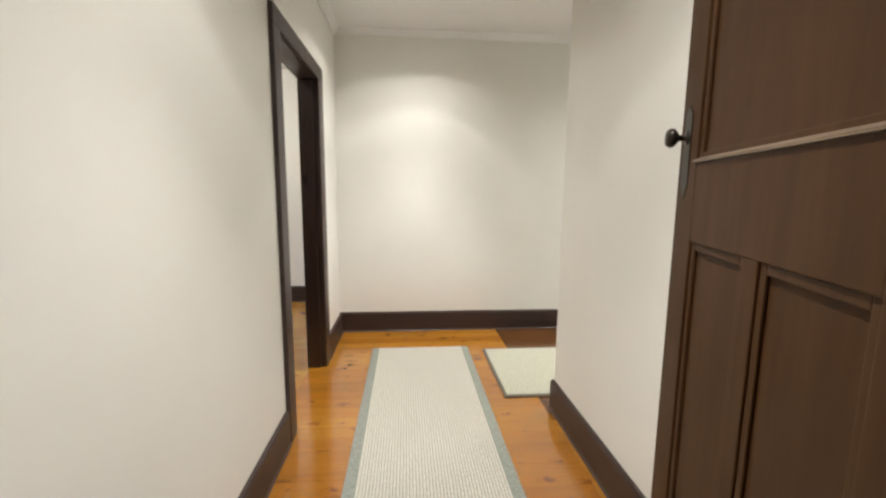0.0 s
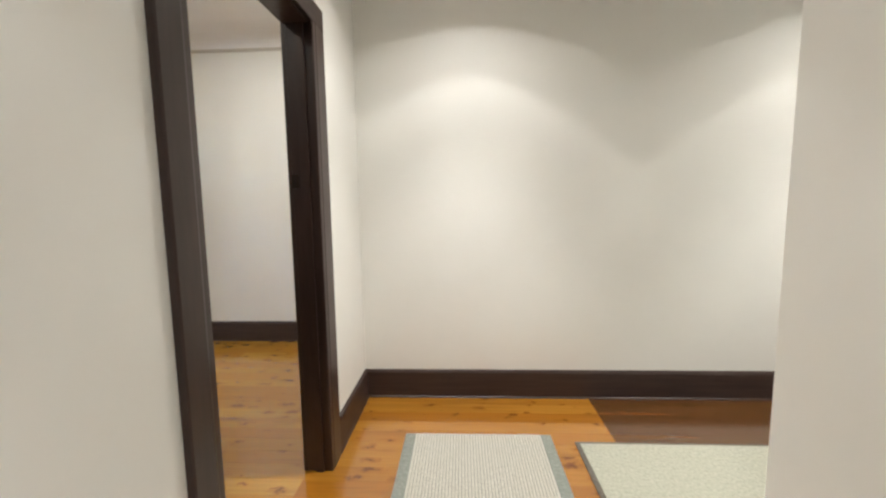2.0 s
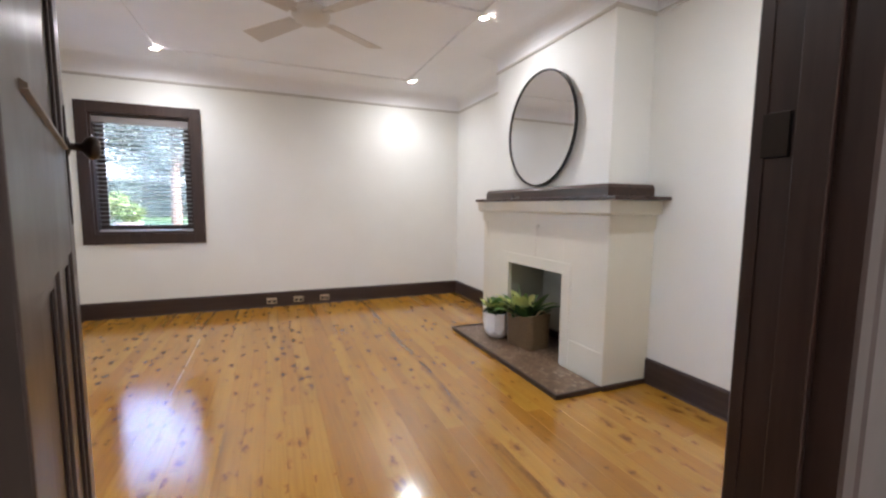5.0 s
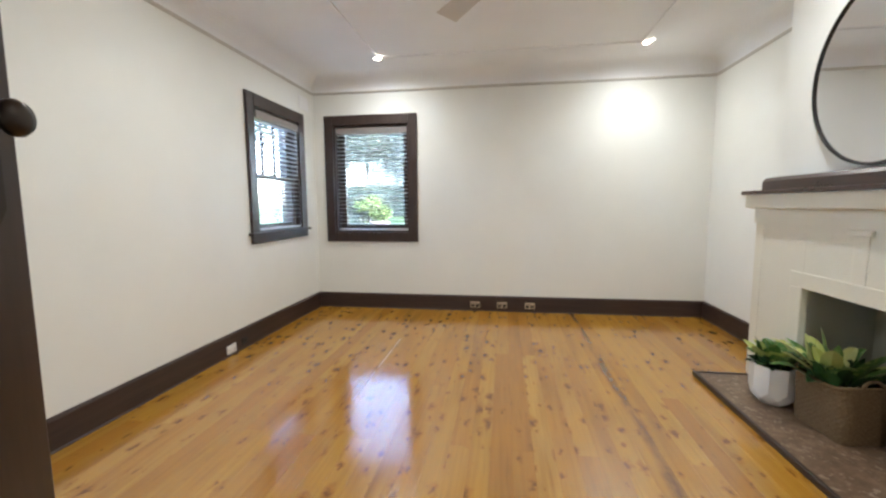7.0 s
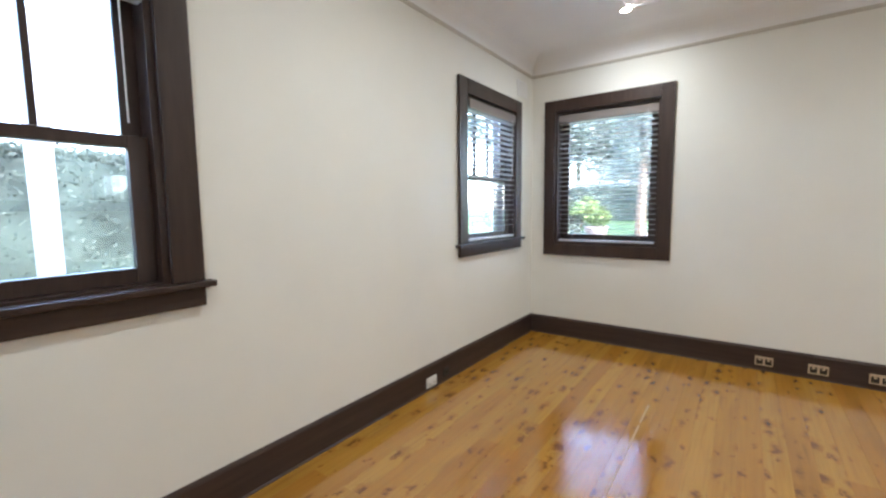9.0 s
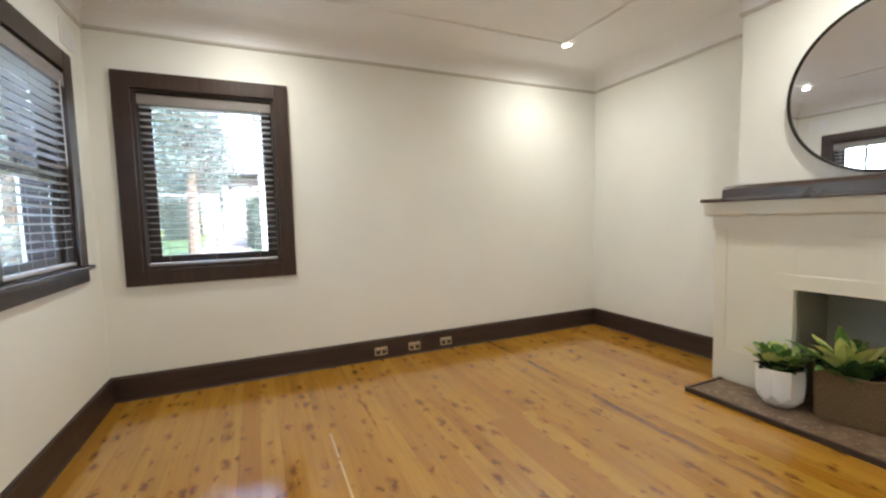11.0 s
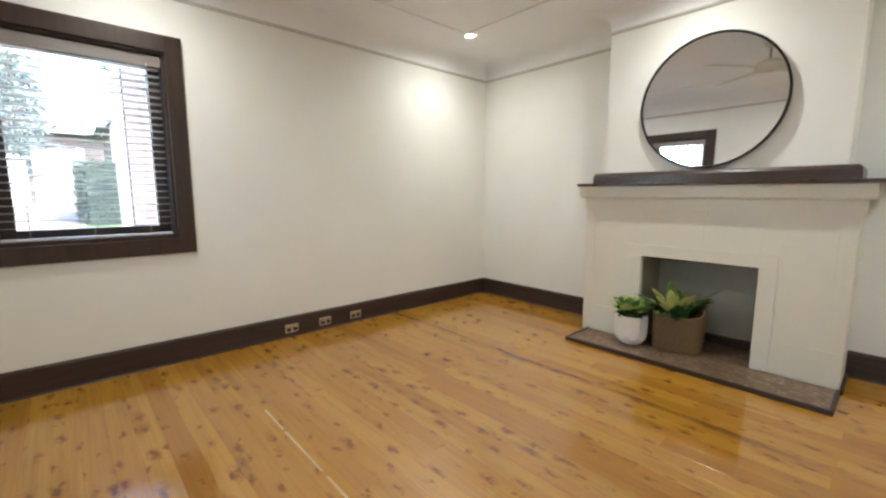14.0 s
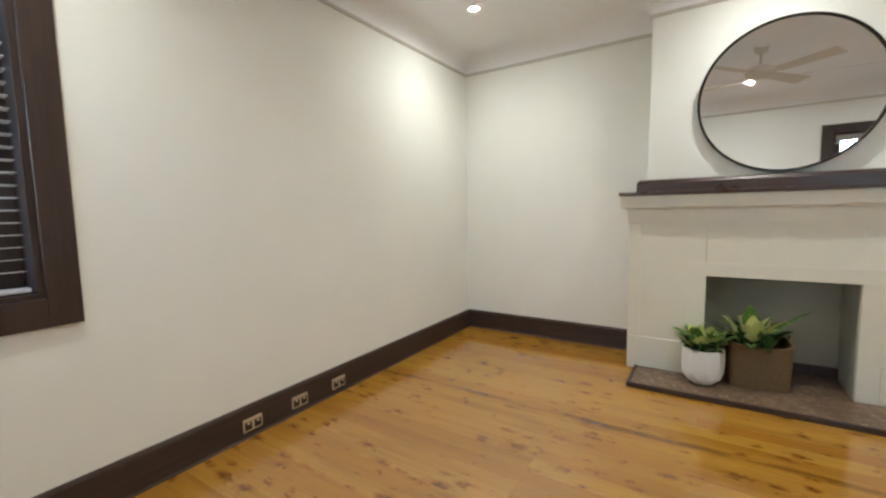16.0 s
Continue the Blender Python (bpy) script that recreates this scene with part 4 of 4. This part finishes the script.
mat_rug = thing("floor_mat", (0, 0, 0), "pale green-cream woven mat with a dark bound edge", "mat")
part("binding", block(0.675, 2.25, 1.835, 2.655, 0.0, 0.009, 0.003), MAT_EDGE, mat_rug, "dark bound edge")
part("weave", block(0.697, 2.228, 1.857, 2.633, 0.009, 0.013, 0.002), MAT_TOP, mat_rug)


# ---- outside ----
def leaf_cloud(centre, radii, count, size, seed, bm=None):
    """Many small leaf clumps spread through a lumpy volume."""
    rnd = random.Random(seed)
    bm = bm or bmesh.new()
    lumps = [(Vector((rnd.gauss(0, 0.45), rnd.gauss(0, 0.45), rnd.gauss(0, 0.4))), rnd.uniform(0.35, 0.65)) for _ in range(14)]
    for _ in range(count):
        c, r = rnd.choice(lumps)
        v = Vector((rnd.gauss(0, 1), rnd.gauss(0, 1), rnd.gauss(0, 1))).normalized() * r * rnd.uniform(0.6, 1.05) + c
        p = Vector(centre) + Vector((v.x * radii[0], v.y * radii[1], v.z * radii[2]))
        q = Matrix.Translation(p) @ Euler((rnd.uniform(0, 6), rnd.uniform(0, 6), rnd.uniform(0, 6))).to_matrix().to_4x4()
        s = size * rnd.uniform(0.6, 1.3)
        vs = [bm.verts.new(q @ Vector(c2)) for c2 in ((0, -s, 0), (s * 0.45, 0, s * 0.15), (0, s, 0), (-s * 0.45, 0, s * 0.15))]
        bm.faces.new((vs[0], vs[1], vs[2], vs[3]))
    return bm


GZ = -0.45
bm = bmesh.new()
cols = ((400, GZ), (-7.0, GZ), (-16.0, 1.0), (-40, 1.0), (-400, 1.0))
rows = [[bm.verts.new((x, y, z)) for y in (-400, 400)] for x, z in cols]
for a, b in zip(rows, rows[1:]):
    bm.faces.new((a[0], a[1], b[1], b[0]))
structure("ground", bm, GRASS, "mown green lawn rising to the street", "lawn")
bm = bmesh.new()
slab(bm, -7.0, XW - 0.26, -1.4, 0.6, GZ, GZ + 0.03)
vs = [bm.verts.new((x, y, z)) for x, z in ((-7.0, GZ + 0.03), (-16.0, 1.03)) for y in (-0.5, 0.6)]
bm.faces.new((vs[0], vs[2], vs[3], vs[1]))
structure("pavement", bm, PAVING, "brown paved garden path", "path")


def lie(x):
    """Height of the lawn."""
    return GZ if x > -7 else min(1.0, GZ + (-7 - x) / 9 * (1.0 - GZ))


def tree(x, y, height, crown, seed, leaf_size=0.085, count=9000):
    t = thing("tree", (x, y, lie(x)), "garden tree with grey-green foliage paled for haze", "tree", "garden trees")
    part("trunk", tube([(0, 0, 0), (0.05, 0.03, height * 0.3), (-0.03, 0.05, height * 0.6), (0.02, 0, height * 0.85)], [0.14, 0.11, 0.08, 0.04], 10), BARK, t)
    rnd = random.Random(seed)
    for k in range(6):
        a = rnd.uniform(0, 6.28)
        part("limb", tube([(0, 0, height * (0.35 + 0.07 * k)), (0.5 * crown * math.cos(a), 0.5 * crown * math.sin(a), height * (0.5 + 0.07 * k)), (0.9 * crown * math.cos(a), 0.9 * crown * math.sin(a), height * (0.56 + 0.07 * k))], [0.05, 0.03, 0.012], 6), BARK, t)
    part("crown", leaf_cloud((0, 0, height * 0.68), (crown, crown, height * 0.38), count, leaf_size, seed), HAZED_LEAF, t)
    return t


tree(-13.4, -0.62, 4.3, 0.75, 3, 0.034, 14000)
for k, (x, y, h, r) in enumerate(((-22.5, -5.2, 7.5, 2.6), (-19.0, -9.6, 7.0, 2.6), (-24.0, -1.9, 5.6, 1.6), (-26.0, -9.0, 9.5, 3.4), (-22.0, -13.5, 8.0, 3.2), (-27.0, -4.6, 8.5, 2.6), (-20.5, -3.6, 5.0, 1.7), (-24.0, -7.2, 7.0, 2.6), (-18.5, -5.8, 5.4, 1.9), (-38.0, 9.0, 8.0, 3.0))):
    tree(x, y, h, r, 4 + k)


def hedge(x0, x1, y0, y1, h, seed, count=9000):
    g = thing("hedge", ((x0 + x1) / 2, (y0 + y1) / 2, lie(x1)), "clipped green garden hedge", "hedge", "garden hedges")
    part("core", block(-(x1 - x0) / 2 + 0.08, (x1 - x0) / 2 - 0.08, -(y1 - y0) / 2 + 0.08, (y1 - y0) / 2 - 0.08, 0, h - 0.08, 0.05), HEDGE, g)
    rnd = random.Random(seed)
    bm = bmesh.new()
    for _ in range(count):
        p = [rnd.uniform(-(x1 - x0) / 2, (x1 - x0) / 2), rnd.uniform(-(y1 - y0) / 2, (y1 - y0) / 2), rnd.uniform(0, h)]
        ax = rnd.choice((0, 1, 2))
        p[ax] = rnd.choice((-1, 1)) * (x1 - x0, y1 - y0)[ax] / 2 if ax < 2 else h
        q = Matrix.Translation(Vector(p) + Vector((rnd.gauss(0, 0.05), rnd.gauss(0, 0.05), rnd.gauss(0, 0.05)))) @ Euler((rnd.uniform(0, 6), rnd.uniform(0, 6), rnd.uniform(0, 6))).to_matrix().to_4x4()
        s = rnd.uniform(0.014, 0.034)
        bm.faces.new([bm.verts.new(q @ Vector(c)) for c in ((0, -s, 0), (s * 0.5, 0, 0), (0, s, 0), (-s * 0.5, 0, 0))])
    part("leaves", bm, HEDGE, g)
    return g


def shrub_mass(x, y, r, h, seed, material):
    s = thing("shrub", (x, y, lie(x)), "rounded leafy garden shrub", "shrub", "garden shrubs")
    rnd = random.Random(seed)
    for k in range(5):
        a = rnd.uniform(0, 6.28)
        part("stem", tube([(0, 0, 0), (0.3 * r * math.cos(a), 0.3 * r * math.sin(a), h * 0.4), (0.6 * r * math.cos(a), 0.6 * r * math.sin(a), h * 0.75)], [0.03, 0.02, 0.008], 6), BARK, s)
    part("leaves", leaf_cloud((0, 0, h * 0.52), (r, r, h * 0.48), 4200, 0.042, seed), material, s)
    return s


hedge(-14.5, -13.6, 0.58, 3.0, 1.26, 21, 18000)
hedge(-15.9, -15.2, -3.6, -0.75, 1.02, 23, 16000)
for k, (x, y, r, h) in enumerate(((-10.2, -1.9, 0.75, 1.0), (-11.6, -3.0, 0.9, 1.2), (-13.2, -2.2, 0.9, 1.4), (-16.5, -2.0, 1.2, 1.9), (-17.5, -6.5, 1.6, 1.5), (-19.5, -3.6, 1.8, 2.6))):
    shrub_mass(x, y, r, h, 40 + k, HAZED_LEAF if k % 2 else HEDGE)
hedge(-5.6, 1.4, -5.3, -4.4, 2.42, 22, 70000)
gate = thing("garden_gate", (-17.5, 0.29, 1.0), "cream timber garden gate with an arched top", "gate")
for k in range(8):
    y = -0.37 + k * 0.0925
    part("board", block(-0.02, 0.02, y, y + 0.088, 0.05, 1.36 + 0.10 * math.sin(math.pi * (k + 0.5) / 8), 0.004), CREAM, gate)
for z in (0.30, 1.05):
    part("rail", block(0.021, 0.06, -0.37, 0.37, z, z + 0.09, 0.004), CREAM, gate)
for y in (-0.45, 0.45):
    post = thing("gate_post", (-17.5, 0.29 + y, 1.0), "square white painted gate post", "post", "gate posts")
    part("shaft", block(-0.06, 0.06, -0.06, 0.06, 0, 1.45, 0.006), OUT_WHITE, post)
    part("cap", block(-0.08, 0.08, -0.08, 0.08, 1.45, 1.49, 0.008), OUT_WHITE, post)
low = thing("garden_wall", (-17.5, -1.95, 1.0), "low white rendered garden wall with a flat coping", "wall")
part("body", block(-0.10, 0.10, -1.6, 1.6, 0, 1.16), OUT_WHITE, low)
part("coping", block(-0.14, 0.14, -1.63, 1.63, 1.16, 1.23, 0.01), OUT_WHITE, low)

pil = thing("porch_pillar", (-8.5, 1.08, lie(-8.5) - 0.02), "pink brick porch pillar carrying a white beam", "pillar")
rows_me = bpy.data.meshes.new("brick")
bmb = block(-0.11, 0.11, -0.052, 0.052, -0.035, 0.035, 0.004)
bmb.to_mesh(rows_me)
bmb.free()
rows_me.materials.append(BRICK)
part("core", block(-0.105, 0.105, -0.16, 0.16, 0, 2.92), EXT_WALL, pil)
for k in range(36):
    for j in (-1, 0, 1):
        piece("brick", rows_me, pil, Matrix.Translation((0.004 if (k + j) % 2 else 0.0, j * 0.114, 0.045 + k * 0.08)))
porch = thing("porch_roof", (-8.5, 1.1, lie(-8.5) + 2.90), "white porch beam and rafters under grey tiles", "roof")
part("beam", block(-0.09, 0.09, -0.34, 3.4, 0.0, 0.20, 0.006), OUT_WHITE, porch, "white painted beam")
for k in range(7):
    bm = block(-0.03, 0.03, -0.55, 0.0, -0.05, 0.05, 0.004)
    bm.transform(pose(0, 0.25 + k * 0.5, 0.36, 24, 0, 90))
    part("rafter", bm, OUT_WHITE, porch)
bm = block(-0.30, 0.75, -0.55, 3.5, -0.03, 0.03)
bm.transform(pose(0.15, 0, 0.50, 0, -24, 0))
part("tiles", bm, ROOF, porch, "grey tiled slope")
side = thing("porch_post", (-8.45, 0.845, lie(-8.5) - 0.02), "slim white painted timber porch post", "post", "porch posts")
part("shaft", block(-0.05, 0.05, -0.05, 0.05, 0, 3.0, 0.006), OUT_WHITE, side)
for x in (-2.92, -2.39, -1.60, -0.8, -3.9, -4.75, -5.2):
    post = thing("porch_post", (x, -1.75, GZ), "slim white painted timber porch post", "post", "porch posts")
    part("shaft", block(-0.055, 0.055, -0.055, 0.055, 0, 2.9, 0.006), OUT_WHITE, post)

house = thing("neighbour_house", (-30, 3.0, 1.0), "low neighbouring house with a grey tiled roof", "house")
part("wall", block(-3, 3, -8, 8, 0, 2.95), BRICK, house, "pink brick wall")
bm = bmesh.new()
vs = [bm.verts.new(p) for p in ((-3.6, -8.6, 2.82), (3.6, -8.6, 2.82), (3.6, 8.6, 2.82), (-3.6, 8.6, 2.82), (0, -5, 4.0), (0, 5, 4.0))]
for q in ((0, 1, 4), (1, 2, 5, 4), (2, 3, 5), (3, 0, 4, 5), (3, 2, 1, 0)):
    bm.faces.new([vs[i] for i in q])
part("roof", bm, ROOF, house, "grey tiled hipped roof")
for y in (-6, -3.4, 1.5, 5.5):
    wdw = part("window", block(3.0, 3.06, y - 0.8, y + 0.8, 1.0, 2.4, 0.01), OUT_WHITE, house)
    part("pane", block(3.06, 3.075, y - 0.7, y + 0.7, 1.1, 2.3), BLACK_PLASTIC, wdw)
wing = thing("gabled_garage", (-21.5, 3.6, 1.0), "brick outbuilding with a steep grey tiled gable", "outbuilding")
part("wall", block(-1.6, 1.6, -2.0, 2.0, 0, 2.5), BRICK, wing, "pink brick wall")
bm = bmesh.new()
ends = [[bm.verts.new((x, y, z)) for y, z in ((-2.35, 2.35), (0, 4.9), (2.35, 2.35), (2.2, 2.35), (0, 4.7), (-2.2, 2.35))] for x in (-1.9, 1.9)]
for k in range(6):
    bm.faces.new((ends[0][k], ends[0][(k + 1) % 6], ends[1][(k + 1) % 6], ends[1][k]))
for e in ends:
    bm.faces.new((e[0], e[1], e[4], e[5]))
    bm.faces.new((e[1], e[2], e[3], e[4]))
part("roof", bm, ROOF, wing, "steep grey tiled roof")
bm = bmesh.new()
vs = [[bm.verts.new((x, y, z)) for y, z in ((-2.0, 2.5), (2.0, 2.5), (0, 4.65))] for x in (1.5, 1.6)]
bm.faces.new(vs[0])
bm.faces.new(vs[1])
for k in range(3):
    bm.faces.new((vs[0][k], vs[0][(k + 1) % 3], vs[1][(k + 1) % 3], vs[1][k]))
part("gable", bm, ROOF, wing, "grey tile-hung gable end")
shrub = thing("potted_shrub", (-12.0, -1.33, lie(-12.0) - 0.02), "small lime-green shrub in a terracotta pot", "potted plant")
part("pot", lathe([(0.19, 0.0), (0.27, 0.46), (0.29, 0.52), (0.25, 0.52), (0.24, 0.46)], 20), BRICK, shrub, "terracotta pot", True)
part("leaves", leaf_cloud((0, 0, 0.78), (0.36, 0.36, 0.26), 1600, 0.05, 31), LIME_SHRUB, shrub)


# ---- floors, board by board ----
def boards(name, x0, x1, y0, y1, material, label, width=0.108, seed=1):
    rnd = random.Random(seed)
    fl = structure(name, block(x0, x1, y0, y1, -0.06, -0.012), TRIM, label, "floor")
    n = max(1, round((y1 - y0) / width))
    streak = int((2.86 - y0) / ((y1 - y0) / n)) if name == "floor" else -1
    w = (y1 - y0) / n
    me_cache = {}
    for k in range(n):
        cuts = [x0]
        if x1 - x0 > 3:
            cuts.append(x0 + (x1 - x0) * rnd.choice((0.28, 0.41, 0.55, 0.67, 0.78)))
        cuts.append(x1)
        for a, b in zip(cuts, cuts[1:]):
            stain = material if k != streak else FLOOR_STREAK
            key = (round(b - a, 3), k == streak)
            if key not in me_cache:
                h, q, c = (b - a) / 2 - 0.0002, w / 2 - 0.00015, 0.0004
                verts = [(-h, -q, -0.012), (h, -q, -0.012), (h, q, -0.012), (-h, q, -0.012), (-h, -q, -c), (h, -q, -c), (h, q, -c), (-h, q, -c), (-h + c, -q + c, 0), (h - c, -q + c, 0), (h - c, q - c, 0), (-h + c, q - c, 0)]
                faces = [(0, 1, 5, 4), (1, 2, 6, 5), (2, 3, 7, 6), (3, 0, 4, 7), (4, 5, 9, 8), (5, 6, 10, 9), (6, 7, 11, 10), (7, 4, 8, 11), (8, 9, 10, 11)]
                me = bpy.data.meshes.new("floorboard")
                me.from_pydata(verts, [], faces)
                me.materials.append(stain)
                me_cache[key] = me
            piece("floorboard", me_cache[key], fl, pose((a + b) / 2, y0 + (k + 0.5) * w, 0, rnd.gauss(0, 0.014), rnd.gauss(0, 0.003), 0))
    return fl


boards("floor", XW, XE, YS, YN, FLOOR, "varnished honey-coloured knotty pine floorboards", 0.108, 2)
boards("floor_hall", XE, 0.895, -2.28, HN, FLOOR_HALL, "varnished honey-coloured knotty pine hall floorboards", 0.108, 3)
boards("floor_passage", 0.895, 3.2, NIB - 0.13, HN, FLOOR_DARK, "darker pine floorboards in the side passage", 0.108, 4)
structure("floor_hall_edge", block(0.895, 0.945, ENTRY, NIB - 0.13, -0.06, -0.0003), FLOOR_HALL, "varnished pine floor strip along the hall wall", "floor")
# unseen slab, added only to keep sky light from leaking in below
bm = block(-5.93, XE, -0.32, 4.33, -0.30, -0.075)
slab(bm, XE, 3.25, NIB - 0.18, HN + 0.05, -0.30, -0.075)
slab(bm, XE, 1.0, -2.3, NIB - 0.18, -0.30, -0.075)
structure("leak_slab", bm, EXT_WALL, "unseen slab added under the floors to block light leaks", "floor")
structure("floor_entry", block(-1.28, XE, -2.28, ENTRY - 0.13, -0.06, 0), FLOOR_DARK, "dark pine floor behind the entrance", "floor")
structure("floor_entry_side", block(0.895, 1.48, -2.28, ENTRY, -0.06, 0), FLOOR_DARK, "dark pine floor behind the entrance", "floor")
filler = bpy.data.objects["floor"]
pale = paint("pale_wood_filler", (0.52, 0.36, 0.16), 0.35, 0.2)
for a, b in ((-4.72, -4.44), (-4.41, -3.98), (-3.93, -3.45)):
    part("filler_strip", block(a, b, 1.0815, 1.0925, -0.002, 0.0007), pale, filler, "pale filler in the joint between two boards")
